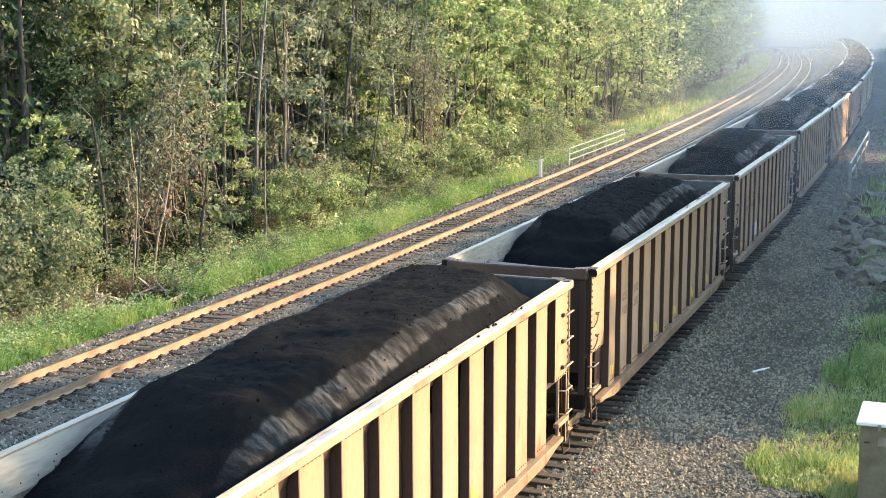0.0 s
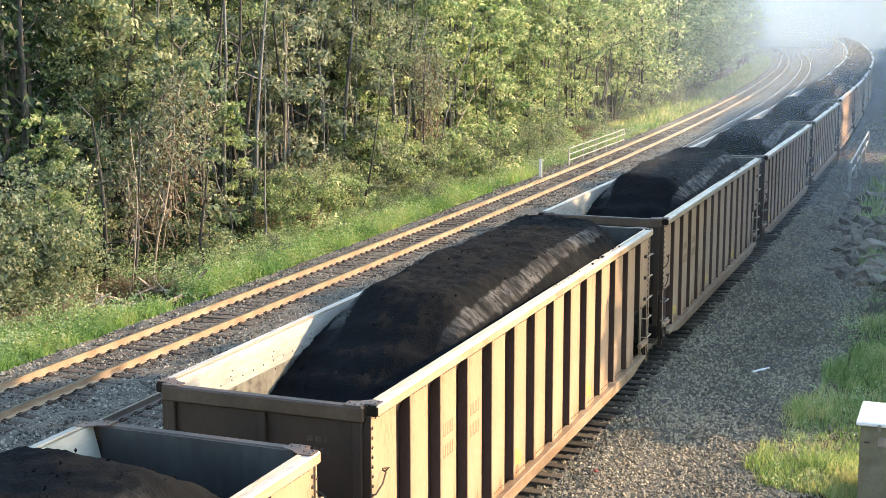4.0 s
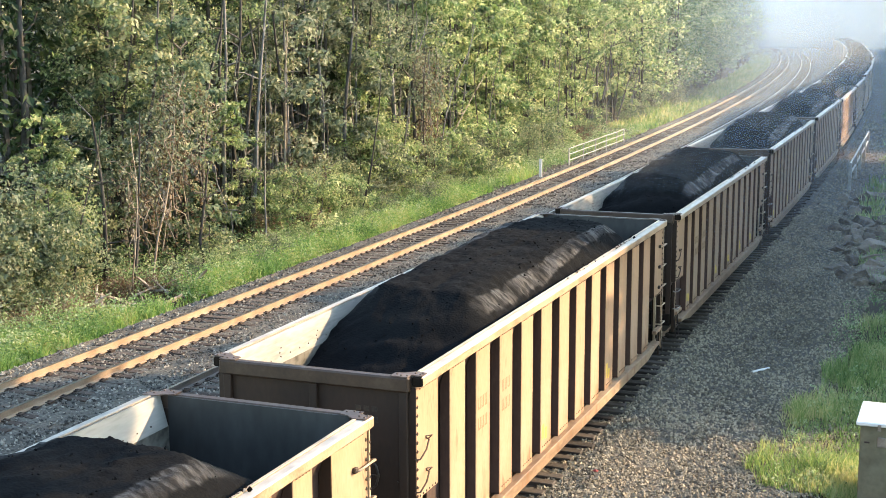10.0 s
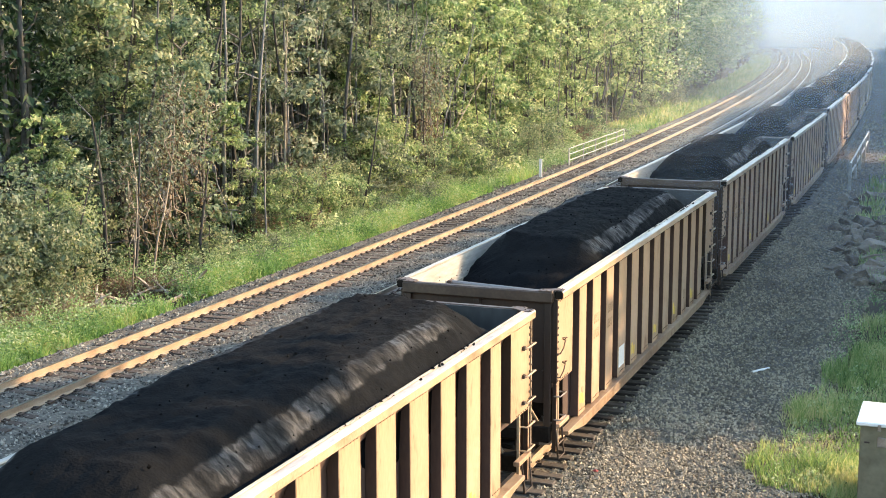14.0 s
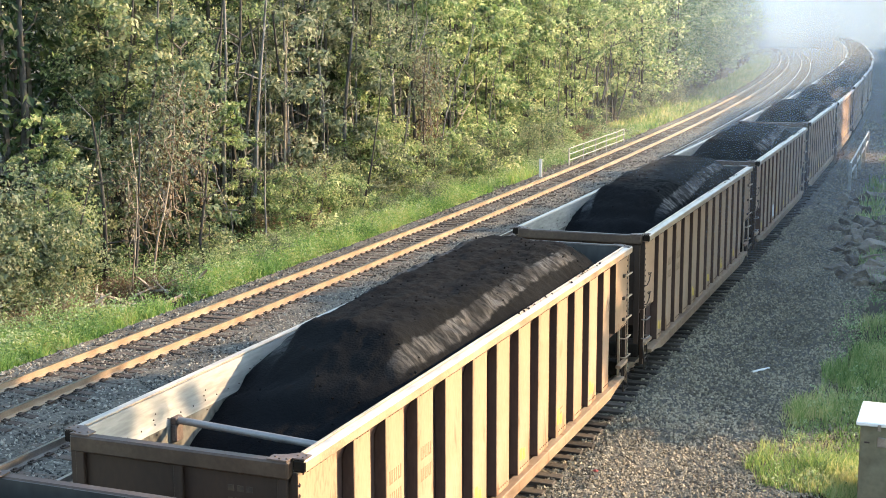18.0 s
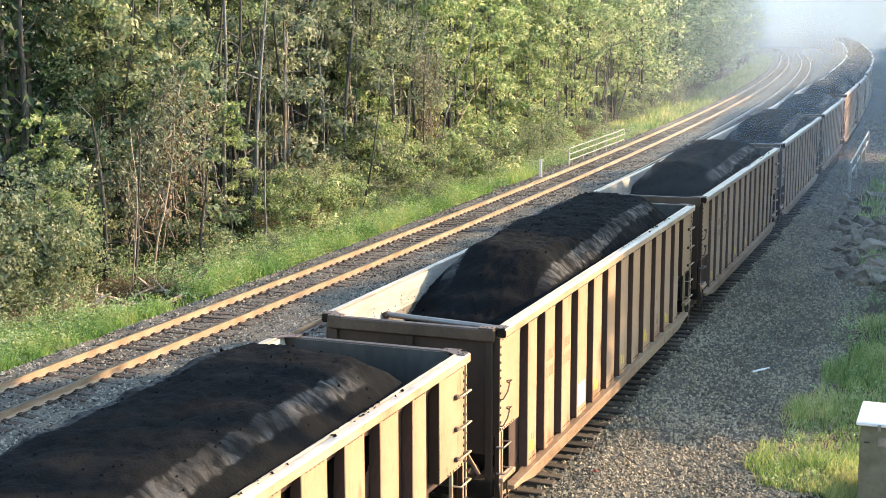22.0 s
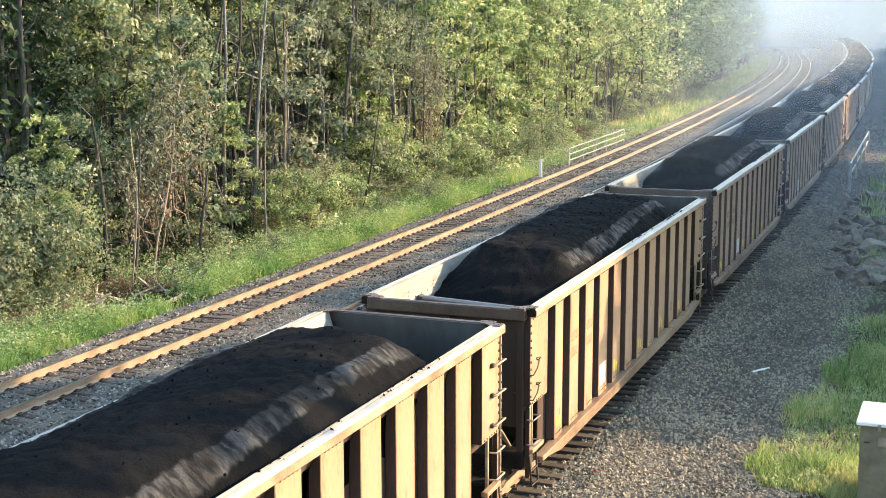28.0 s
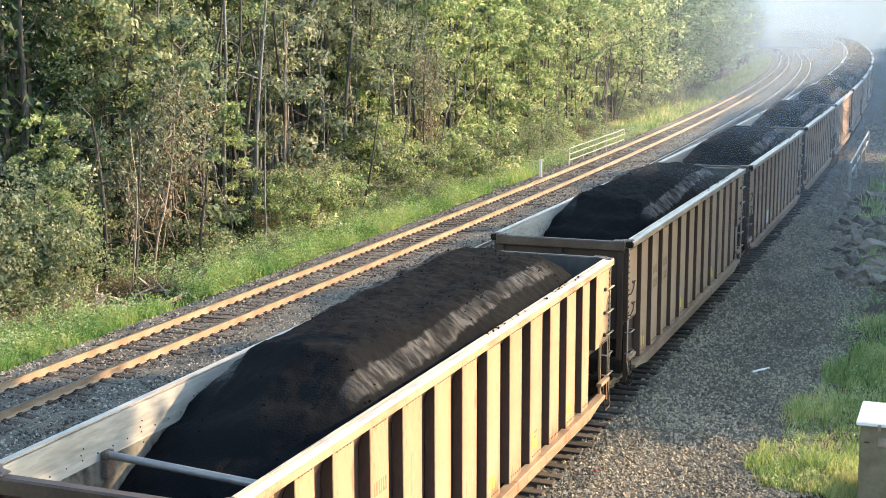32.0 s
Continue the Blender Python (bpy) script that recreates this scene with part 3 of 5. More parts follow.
        for i in range(48):
            y = 0.4 + i * 0.306
            inner.append((side * (wall_x(3.16) - 0.002), y, 3.16, -side, 0))
            if i % 4 == 0:
                inner += [(side * (wall_x(3.22) - 0.002), y, 3.22, -side, 0), (side * (wall_x(3.28) - 0.002), y + 0.07, 3.28, -side, 0), (side * 1.296, y, 3.03, -side, 0)]
        tagged(part("bolting", rivet_mesh(inner, 0.012, "bolting"), None, w, "small dark bolts"), kind="stuff")
        # grab irons: crooked at the near end, straight rungs between the stiles at the far end
        for z in (2.02, 2.48):
            pts = [(side * 1.50, 0.10, z - 0.13), (side * 1.57, 0.12, z - 0.12), (side * 1.57, 0.34, z - 0.05), (side * 1.57, 0.44, z + 0.07), (side * 1.50, 0.48, z + 0.08)]
            part("grab_iron", tubes("grab_iron", [rod(*pts, r=0.013), rod((side * 1.50, 0.56, z + 0.03), (side * 1.57, 0.54, z + 0.10), (side * 1.50, 0.46, z + 0.10), r=0.011)], IRON, 5), None, w)
        for z in (1.52, 1.06):
            part("ladder_rung", tubes("ladder_rung", [rod((side * 1.46, 0.12, z), (side * 1.58, 0.12, z), (side * 1.58, 0.48, z), (side * 1.46, 0.48, z), r=0.016)], TUBE, 5), None, w)
        part("step", tubes("step", [rod((side * 1.50, 0.12, 0.86), (side * 1.55, 0.12, 0.33), (side * 1.55, 0.50, 0.33), (side * 1.50, 0.50, 0.86), r=0.019), rod((side * 1.53, 0.12, 0.58), (side * 1.53, 0.50, 0.58), r=0.016)], IRON, 5), None, w)
        for z in (2.92, 2.44, 1.96):
            part("ladder_rung", tubes("ladder_rung", [rod((side * 1.50, LEN - 0.52, z - 0.02), (side * 1.59, LEN - 0.51, z), (side * 1.59, LEN - 0.06, z), (side * 1.50, LEN - 0.05, z - 0.02), r=0.016)], CHORD, 5), None, w)
            part("rung_bracket", boxes(mirror((HW, 1.56, LEN - 0.56, LEN - 0.48, z - 0.035, z + 0.035), side), bevel=0.01), IRON, w)
        for z in (1.50, 1.06):
            part("ladder_rung", tubes("ladder_rung", [rod((side * 1.46, LEN - 0.46, z), (side * 1.58, LEN - 0.46, z), (side * 1.58, LEN - 0.06, z), (side * 1.46, LEN - 0.06, z), r=0.017)], CHORD, 5), None, w)
        part("ladder_stile", boxes(mirror((HW + 0.004, 1.53, LEN - 0.115, LEN - 0.075, 0.42, 3.32), side), bevel=0.005), CHORD, w, "pale ladder stile with dark bolts")
        part("step", tubes("step", [rod((side * 1.50, LEN - 0.50, 0.86), (side * 1.55, LEN - 0.50, 0.33), (side * 1.55, LEN - 0.10, 0.33), (side * 1.50, LEN - 0.10, 0.86), r=0.019)], IRON, 5), None, w)
        tagged(part("stile_bolting", rivet_mesh([(side * 1.531, LEN - 0.095, 0.6 + 0.15 * i, side, 0) for i in range(18)], 0.02, "stile_bolting"), None, w, "dark bolt heads"), kind="stuff")
        # corner gussets on the top, with their bolts
        for yb, s in ((0, 1), (LEN, -1)):
            bm = bmesh.new()
            shape = [(1.59, 0.15), (1.59, 0.33), (1.42, 0.34), (1.31, 0.24), (1.18, 0.20), (1.18, 0.03), (1.43, 0.03), (1.43, 0.15)]
            low = [bm.verts.new((side * x, yb + s * y, TOP + 0.004)) for x, y in shape]
            top = [bm.verts.new((side * x, yb + s * y, TOP + 0.018)) for x, y in shape]
            bm.faces.new(low)
            bm.faces.new(top)
            for i in range(len(shape)):
                j = (i + 1) % len(shape)
                bm.faces.new((low[i], low[j], top[j], top[i]))
            for x, y in ((1.55, 0.19), (1.55, 0.28), (1.46, 0.24), (1.40, 0.09), (1.32, 0.07), (1.24, 0.12)):
                bmesh.ops.create_cone(bm, cap_ends=True, segments=6, radius1=0.016, radius2=0.012, depth=0.016, matrix=Matrix.Translation((side * x, yb + s * y, TOP + 0.025)))
            bmesh.ops.recalc_face_normals(bm, faces=bm.faces[:])
            part("corner_gusset", bm, GUSSET, w, "bolted corner gusset plate")
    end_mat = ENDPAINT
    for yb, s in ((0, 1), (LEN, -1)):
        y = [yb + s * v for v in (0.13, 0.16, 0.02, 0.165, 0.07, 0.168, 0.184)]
        part("end_panel", boxes((-1.40, 1.40, min(y[0], y[1]), max(y[0], y[1]), 1.36, 3.29)), end_mat, w, "rust-brown end sheet with shade in its colour")
        part("end_liner", boxes((-1.295, 1.295, min(y[5], y[6]), max(y[5], y[6]), 1.37, TOP - 0.014)), ENDINNER, w, "blue-grey inner end wall, darkened as in shade")
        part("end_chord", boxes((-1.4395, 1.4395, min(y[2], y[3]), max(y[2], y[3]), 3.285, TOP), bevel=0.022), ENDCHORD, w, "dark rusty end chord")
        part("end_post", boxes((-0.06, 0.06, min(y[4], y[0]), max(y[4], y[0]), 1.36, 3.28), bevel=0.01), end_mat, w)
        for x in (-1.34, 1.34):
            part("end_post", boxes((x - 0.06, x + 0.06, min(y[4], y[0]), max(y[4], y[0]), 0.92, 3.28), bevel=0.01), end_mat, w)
        part("end_sill", boxes((-1.40, 1.40, yb + s * 0.05, yb + s * 0.35, 0.62, 0.92), bevel=0.02), SHADEDARK, w)
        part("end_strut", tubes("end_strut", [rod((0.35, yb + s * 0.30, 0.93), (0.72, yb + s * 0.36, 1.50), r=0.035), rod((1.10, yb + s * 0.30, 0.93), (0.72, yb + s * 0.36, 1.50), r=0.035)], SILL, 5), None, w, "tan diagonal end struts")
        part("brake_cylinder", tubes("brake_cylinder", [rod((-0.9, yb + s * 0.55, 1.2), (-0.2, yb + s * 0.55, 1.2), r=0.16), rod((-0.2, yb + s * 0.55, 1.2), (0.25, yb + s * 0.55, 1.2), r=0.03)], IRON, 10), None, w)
        part("slope_sheet", boxes((-1.31, 1.31, min(yb + s * 0.17, yb + s * 0.96), max(yb + s * 0.17, yb + s * 0.96), 1.752, 1.78)), SHADEDARK, w)
        part("coupler", boxes((-0.11, 0.11, yb - s * 0.60, yb + s * 0.5, 0.78, 0.98), (-0.2, 0.2, yb - s * 0.67, yb - s * 0.35, 0.73, 1.03), bevel=0.03), IRON, w, "rusty knuckle coupler")
        part("brake_hose", tubes("brake_hose", [rod((0.3, yb + s * 0.02, 0.75), (0.32, yb - s * 0.2, 0.6), (0.25, yb - s * 0.45, 0.5), (0.1, yb - s * 0.62, 0.52), r=0.025)], IRON, 5), None, w)
    part("brake_wheel", tubes("brake_wheel", [([(0.75 + 0.26 * math.cos(a * 0.5236), 0.0, 2.1 + 0.26 * math.sin(a * 0.5236)) for a in range(13)], [0.018] * 13),
                                              rod((0.75, 0.14, 2.1), (0.75, 0.0, 2.1), r=0.03), rod((0.49, 0.0, 2.1), (1.01, 0.0, 2.1), r=0.012), rod((0.75, 0.0, 1.84), (0.75, 0.0, 2.36), r=0.012)], IRON, 5), None, w) if seed % 2 else None
    part("floor", boxes((-1.31, 1.31, first, LEN - first, 0.85, 0.90)), IRON, w)
    part("centre_sill", boxes((-0.25, 0.25, 0.1, LEN - 0.1, 0.66, 0.84), bevel=0.02), IRON, w)
    part("belly", tub_mesh(), None, w, "dark rounded tub under the side sill")
    for yc in (1.62, LEN - 1.62):
        tr = part("truck", boxes((-0.92, 0.92, yc - 0.2, yc + 0.2, 0.42, 0.66), bevel=0.03), IRON, w, "rusty cast-steel truck")
        for side in (1, -1):
            f = part("side_frame", side_frame(side), IRON, tr)
            f.location = (0, yc, 0)
        for dy in (-0.89, 0.89):
            ax = part("wheelset", tubes("wheelset", [rod((-1.05, 0, 0), (1.05, 0, 0), r=0.075)], IRON, 8), None, tr)
            ax.location = (0, yc + dy, 0.46)
            # wheels are joined to the axle, as one rolling piece
            bm = bmesh.new()
            bm.from_mesh(ax.data)
            for x in (0.77, -0.77):
                wb = wheel_bmesh(x, 0)
                tmp = bpy.data.meshes.new("wheel")
                wb.to_mesh(tmp)
                wb.free()
                tmp.transform(Matrix.Translation((x, 0, 0)))
                bm.from_mesh(tmp)
            bm.to_mesh(ax.data)
            bm.free()
    if braced:
        for y in (2.03, LEN - 2.03, LEN / 2):
            z = 3.12
            part("cross_brace", tubes("cross_brace", [rod((-1.29, y, z), (1.29, y - 0.24, z - 0.04), r=0.052)], TUBE, 8), None, w, "pale steel cross brace tube")
            for side in (1, -1):
                v = y if side < 0 else y - 0.24
                part("brace_bracket", boxes(mirror((1.21, 1.296, v - 0.09, v + 0.09, z - 0.28, z - 0.05), side), mirror((1.21, 1.297, v - 0.09, v + 0.09, z - 0.052, z + 0.05), side), bevel=0.015), GUSSET if side < 0 else TUBE, w)
    # faded stencils on the posts, the lettering too worn to read
    for side in (1, -1):
        runs = [(spans[k][0] + a, spans[k][0] + a + 0.10, z, z + 0.19) for k in (1, 2) for a in (0.10, 0.24, 0.38) for z in (2.36, 2.04)]
        if marks == 1:
            runs += [(spans[0][0] + 0.2, spans[0][0] + 0.32, 1.05, 1.25), (spans[9][0] + 0.2, spans[9][0] + 0.34, 1.1, 1.35)]
        if marks == 2:
            runs += [(spans[8][0] + 0.1, spans[8][0] + 0.4, 1.2, 1.24), (spans[8][0] + 0.1, spans[8][0] + 0.34, 1.1, 1.14)]
        for a, b, z0, z1 in runs:
            part("stencil", boxes(mirror((HW - 0.002, HW + 0.002, a, a + 0.03, z0, z1), side), mirror((HW - 0.002, HW + 0.002, b - 0.03, b, z0, z1), side), mirror((HW - 0.002, HW + 0.0025, a + 0.01, b - 0.01, z0, z0 + 0.03), side)), [STENCIL], w, "faded worn stencil bar")
        for k in ((0, 4, 6, 8, 10) if marks else (0, 4, 8)):
            p, q = spans[k]
            part("yellow_patch", boxes(mirror((HW - 0.002, HW + 0.003, p + 0.08, p + 0.20, 0.93, 1.14 + 0.05 * (k % 3)), side), mirror((HW - 0.002, HW + 0.0035, p + 0.26, p + 0.36, 0.90, 1.10), side)), YELLOW, w, "faded yellow reflective patch")
        if marks == 1:
            p, q = spans[3]
            part("white_patch", boxes(mirror((HW - 0.002, HW + 0.004, p + 0.06, q - 0.12, 0.90, 1.36), side)), WHITE, w, "white patch low on a side post")
    if drop:
        # the lower type: everything above the sill comes down a little
        for ob in {c.data: c for c in w.children}.values():
            co = np.empty(len(ob.data.vertices) * 3)
            ob.data.vertices.foreach_get("co", co)
            co = co.reshape(-1, 3)
            co[:, 2] -= drop * np.clip((co[:, 2] - 0.9) / 1.6, 0, 1)
            ob.data.vertices.foreach_set("co", co.ravel())
            ob.data.update()
    for a, b, z in ((0.62, 0.70, 2.95), (0.74, 0.82, 2.95), (0.86, 0.94, 2.95), (0.62, 0.68, 2.80), (0.71, 0.77, 2.80), (0.80, 0.86, 2.80), (0.89, 0.95, 2.80)):
        part("stencil", boxes((a, b, 0.124, 0.131, z, z + 0.07)), IRON, w, "faded worn stencil bar")
    return w


def ripple(X, Y, fx, fy, seed):
    """Smooth random relief, about -1 to 1, with fx and fy swells a metre."""
    table = np.random.default_rng(seed).uniform(-1, 1, (97, 97))
    u, v = X * fx + 48.0, Y * fy + 3.0
    i, j = np.floor(u).astype(int), np.floor(v).astype(int)
    a, b = u - i, v - j
    a, b = a * a * (3 - 2 * a), b * b * (3 - 2 * b)
    at = lambda p, q: table[p % 97, q % 97]
    return (at(i, j) * (1 - a) + at(i + 1, j) * a) * (1 - b) + (at(i, j + 1) * (1 - a) + at(i + 1, j + 1) * a) * b


def heap_mesh(seed, top, near, fall):
    """A trimmed heap of coal that fills the tub and stands over the chords."""
    nx, ny = 64, 210
    xs, ys = np.linspace(-1.412, 1.412, nx), np.linspace(0.19, LEN - 0.19, ny)
    Y, X = np.meshgrid(ys, xs, indexing="ij")
    n1 = ripple(X, Y, 0.9, 0.5, seed)
    n2 = ripple(X, Y, 3.1, 2.2, seed + 10)
    n3 = ripple(X, Y, 1.2, 6.0, seed + 20)
    n4 = ripple(X, Y, 9.0, 8.0, seed + 30)
    crown = top + 0.055 * n1 - 0.10 * (X / 1.35) ** 2 + np.where(X < 0, 0.06, 0.0)
    # towards the far end the coal is heaped against the chords
    foot = 3.12 + 0.25 * np.clip((Y - 6.5) / 3.0, 0, 1) * np.clip((LEN - fall + 0.6 - Y) / 1.5, 0, 1) + 0.05 * n1
    flank = foot + (1.435 - np.abs(X)) * np.where(X < 0, 1.3, 0.95) + 0.010 * n3
    # crumbling scallops along the trimmed band
    band = np.clip(1 - np.abs(np.abs(X) - 0.97 + 0.05 * n1) / 0.17, 0, 1) * np.clip((Y - 3.4) / 1.0, 0, 1) * np.clip((LEN - fall - Y) / 1.0, 0, 1)
    flank += band * (0.034 * np.abs(ripple(X, Y, 2.5, 4.5, seed + 40)) + 0.014 * n4)
    dn = np.maximum(near - Y, 0)
    de = np.maximum(Y - (LEN - fall), 0)
    ends = top - 0.47 * np.sqrt(dn ** 2 + np.where(dn > 0, (0.95 * X) ** 2, 0) * np.clip(dn, 0, 1)) - 0.58 * np.sqrt(de ** 2 + 0.6 * X ** 2 * np.clip(de, 0, 1))
    ends += 0.05 * n1 + 0.022 * np.sin(9.0 * np.hypot(dn, 0.6 * X) + 2.0 * n1) * np.clip(dn, 0, 1)
    k = 0.08
    stack = np.stack([crown, flank, ends])
    Z = -k * np.log(np.sum(np.exp(-stack / k), 0))
    Z += 0.030 * n2 + 0.014 * n4 + rng.normal(0, 0.009, Z.shape)
    Z = np.maximum(Z, 1.80)
    wall = np.interp(Z, [3.07, TOP], [1.295, 1.408])
    X = np.clip(X, -wall, wall)
    i = np.arange(ny * nx).reshape(ny, nx)
    F = np.stack([i[:-1, :-1], i[:-1, 1:], i[1:, 1:], i[1:, :-1]], -1).reshape(-1, 4)
    V = np.stack([X, Y, Z], -1).reshape(-1, 3)
    # a skirt down to the slope sheets closes the heap
    edge = np.concatenate([i[0, :], i[1:, -1], i[-1, -2::-1], i[-2:0:-1, 0]])
    low = V[edge].copy()
    low[:, 2] = 1.79
    low[:, 0] = np.clip(low[:, 0], -1.295, 1.295)
    o = len(V)
    m = len(edge)
    j = np.arange(m)
    S = np.stack([edge[j], edge[(j + 1) % m], o + (j + 1) % m, o + j], -1)
    me = fast_mesh("coal_load", np.concatenate([V, low]), np.concatenate([F, S]), COAL, smooth=True)
    # loose lumps on the surface, and crumbs spilled on the chords
    pick = rng.integers(0, nx * ny, 420)
    c = V[pick] + rng.normal(0, 0.04, (420, 3)) * [1, 1, 0.1]
    c[:, 0] = np.clip(c[:, 0], -1.3, 1.3)
    s = rng.uniform(0.008, 0.024, 420)
    spill = np.stack([(1.43 + 0.09 * rng.random(150) ** 2.5) * rng.choice((-1, 1), 150), 10.6 + rng.choice((-2.2, -1.4, 0.3, 1.2, 1.6), 150) + rng.normal(0, 0.35, 150), np.full(150, TOP + 0.022)], -1)
    c, s = np.concatenate([c, spill]), np.concatenate([s, 0.006 + 0.024 * rng.random(150) ** 2])
    n = len(c)
    base = np.array([[1, 0, 0], [-1, 0, 0], [0, 1, 0], [0, -1, 0], [0, 0, 1], [0, 0, -1]], float)
    v = (base[None] + rng.normal(0, 0.25, (n, 6, 3))) * s[:, None, None] + c[:, None]
    f = np.array([[0, 2, 4], [2, 1, 4], [1, 3, 4], [3, 0, 4], [2, 0, 5], [1, 2, 5], [3, 1, 5], [0, 3, 5]])
    L = (np.arange(n) * 6)[:, None, None] + f[None]
    lumps = fast_mesh("lumps", v.reshape(-1, 3), L.reshape(-1, 3), COALBIT)
    return me, lumps


def coal_load(seed, top, near, fall):
    me, lumps = heap_mesh(seed, top, near, fall)
    ob = new("coal_load", me)
    tagged(ob, "heap of black coal trimmed to a flat-topped ridge in a gondola", "coal", group="coal loads of the train")
    tagged(part("coal_grit", lumps, None, ob), kind="stuff")
    return ob


PLAIN = coal_gondola(False, 0, 1)
BRACED = coal_gondola(True, 1, 2, 0.09)
WORN = coal_gondola(True, 2, 4, 0.09)
HEAPS = [coal_load(1, 3.98, 5.1, 1.9), coal_load(2, 3.95, 4.8, 2.2), coal_load(3, 3.90, 4.6, 2.8), coal_load(4, 3.88, 4.2, 3.0)]
KIND = {0: PLAIN, 1: PLAIN, 2: WORN, 3: PLAIN, 4: BRACED, 5: WORN, 6: WORN, 7: BRACED, 8: BRACED, 9: BRACED, 10: PLAIN, 11: WORN, 12: PLAIN}
SAY = {id(PLAIN): "loaded coal gondola with pale riveted posts and no cross braces",
       id(BRACED): "loaded coal gondola with pale riveted posts, cross braces and reflective patches",
       id(WORN): "loaded coal gondola with pale riveted posts, cross braces and faded stencils"}
train, used = [], set()
for k in range(-16, 13):
    src = KIND.get(k, (PLAIN, BRACED, WORN)[k % 3])
    wagon = src if id(src) not in used else copy_thing(src, pose(0, 0, 0))
    used.add(id(src))
    tagged(wagon, SAY[id(src)], "freight wagon", group="coal gondolas of the train")
    heap = HEAPS[{0: 0, 1: 0, 2: 1, 3: 3, 4: 3, 5: 0, 6: 1, 7: 0, 8: 1, 9: 3, 10: 2, 11: 1}.get(k, k % 3)]
    load = heap if id(heap) not in used else copy_thing(heap, pose(0, 0, 0))
    used.add(id(heap))
    train.append((k, wagon, load, 0.0 if src is PLAIN else 0.09))

# ---- the woods ----
def leaf_arrays(centres, size, out, wide=0.6):
    """Small folded leaves, four corners each, at the centres; out: the side that they face."""
    n = len(centres)
    nrm = out + rng.normal(0, 0.55, (n, 3))
    nrm /= np.linalg.norm(nrm, axis=1, keepdims=True) + 1e-6
    d = rng.normal(size=(n, 3)) + [0, 0, -0.7]
    d -= nrm * np.sum(d * nrm, 1, keepdims=True)
    d /= np.linalg.norm(d, axis=1, keepdims=True) + 1e-6
    s = np.cross(d, nrm)
    ln = np.asarray(size)[:, None]
    w = ln * wide
    c = np.asarray(centres)
    V = np.stack([c - d * ln * 0.5, c - s * w * 0.5 + nrm * w * 0.15, c + d * ln * 0.5 - nrm * w * 0.1, c + s * w * 0.5 + nrm * w * 0.15], 1)
    i = np.arange(n)[:, None] * 4
    F = np.concatenate([i + [0, 1, 2], i + [0, 2, 3]])
    return V.reshape(-1, 3), F


def tree_data(name, seed, height, radius, limbs, leaves, size, low, clump, reach, mats, lean=0.04, coarse_above=11.5, twist=0.03, twigs=True):
    """Trunk and limbs as one mesh, the crown of leaf sprays as another."""
    r = random.Random(seed)
    runs = []
    pts, rad = [], []
    x = y = 0.0
    steps = 10
    dx, dy = r.uniform(-lean, lean), r.uniform(-lean, lean)
    for i in range(steps + 1):
        f = i / steps
        pts.append((x, y, height * f - 0.15))
        rad.append(max(0.015, radius * (1 - 0.85 * f) * (1.4 if i == 0 else 1)))
        x += (dx + r.uniform(-twist, twist)) * height / steps
        y += (dy + r.uniform(-twist, twist)) * height / steps
    runs.append((pts, rad))
    sprays = []
    for b in range(limbs):
        f = low + (0.98 - low) * (b + r.random()) / limbs
        i = min(int(f * steps), steps - 1)
        root = Vector(pts[i]).lerp(Vector(pts[i + 1]), f * steps - i)
        a = b * 2.4 + r.uniform(-0.7, 0.7)
        ln = reach * r.uniform(0.4, 1.15) * (0.6 + 0.5 * math.sin(math.pi * min(1, f * 1.05)))
        rise = r.uniform(-0.1, 0.7)
        p1 = root + Vector((math.cos(a), math.sin(a), rise)) * ln * 0.5
        a += r.uniform(-0.6, 0.6)
        p2 = p1 + Vector((math.cos(a), math.sin(a), rise * 0.4 - r.uniform(0, 0.4))) * ln * 0.5
        br = max(0.010, radius * (1 - 0.8 * f) * 0.3)
        runs.append(([root, p1, p2], [br, br * 0.6, br * 0.2]))
        for t in range(r.randint(3, 5)):
            s = p1.lerp(p2, r.uniform(-0.5, 1.0))
            e = s + Vector((r.uniform(-1, 1), r.uniform(-1, 1), r.uniform(-0.7, 0.6))) * ln * 0.35
            if twigs and root.z < 10:
                runs.append(([s, e], [br * 0.35, br * 0.12]))
            sprays.append((e, clump * r.uniform(0.5, 1.35), root.z > coarse_above))
        sprays.append((p2, clump * r.uniform(0.6, 1.2), root.z > coarse_above))
    area = sum(q[1] ** 2 * (0.3 if q[2] else 1) for q in sprays)
    C, O, S = [], [], []
    for e, rad_, high in sprays:
        m = max(4, int(leaves * rad_ ** 2 * (0.3 if high else 1) / area))
        u = rng.normal(size=(m, 3))
        u /= np.linalg.norm(u, axis=1, keepdims=True)
        q = u * (rad_ * rng.random((m, 1)) ** 0.45) * [1, 1, 0.55] + rng.normal(0, 0.12, (m, 3)) * rad_
        C.append(np.array(e)[None] + q)
        O.append(u * 0.6 + [0, 0, 0.55])
        S.append(rng.uniform(*size, m) * (2.0 if high else 1.0))
    c, o, s = np.concatenate(C), np.concatenate(O), np.concatenate(S)
    keep = c[:, 2] > 0.1
    V, F = leaf_arrays(c[keep], s[keep], o[keep])
    wood = tubes(name + "_trunk", runs, mats[0], 4)
    crown = fast_mesh(name + "_crown", V, F, mats[1])
    return wood, crown


def tree(name, data, place, turn, size, label, group, category="tree"):
    t = new(name)
    t.matrix_basis = Matrix.LocRotScale(place, Euler((0, 0, turn)), (size, size, size))
    part("trunk", data[0], None, t, "slender bark-covered trunk with limbs")
    part("crown", data[1], None, t, "loose crown of small green leaves")
    return tagged(t, label, category, group=group)


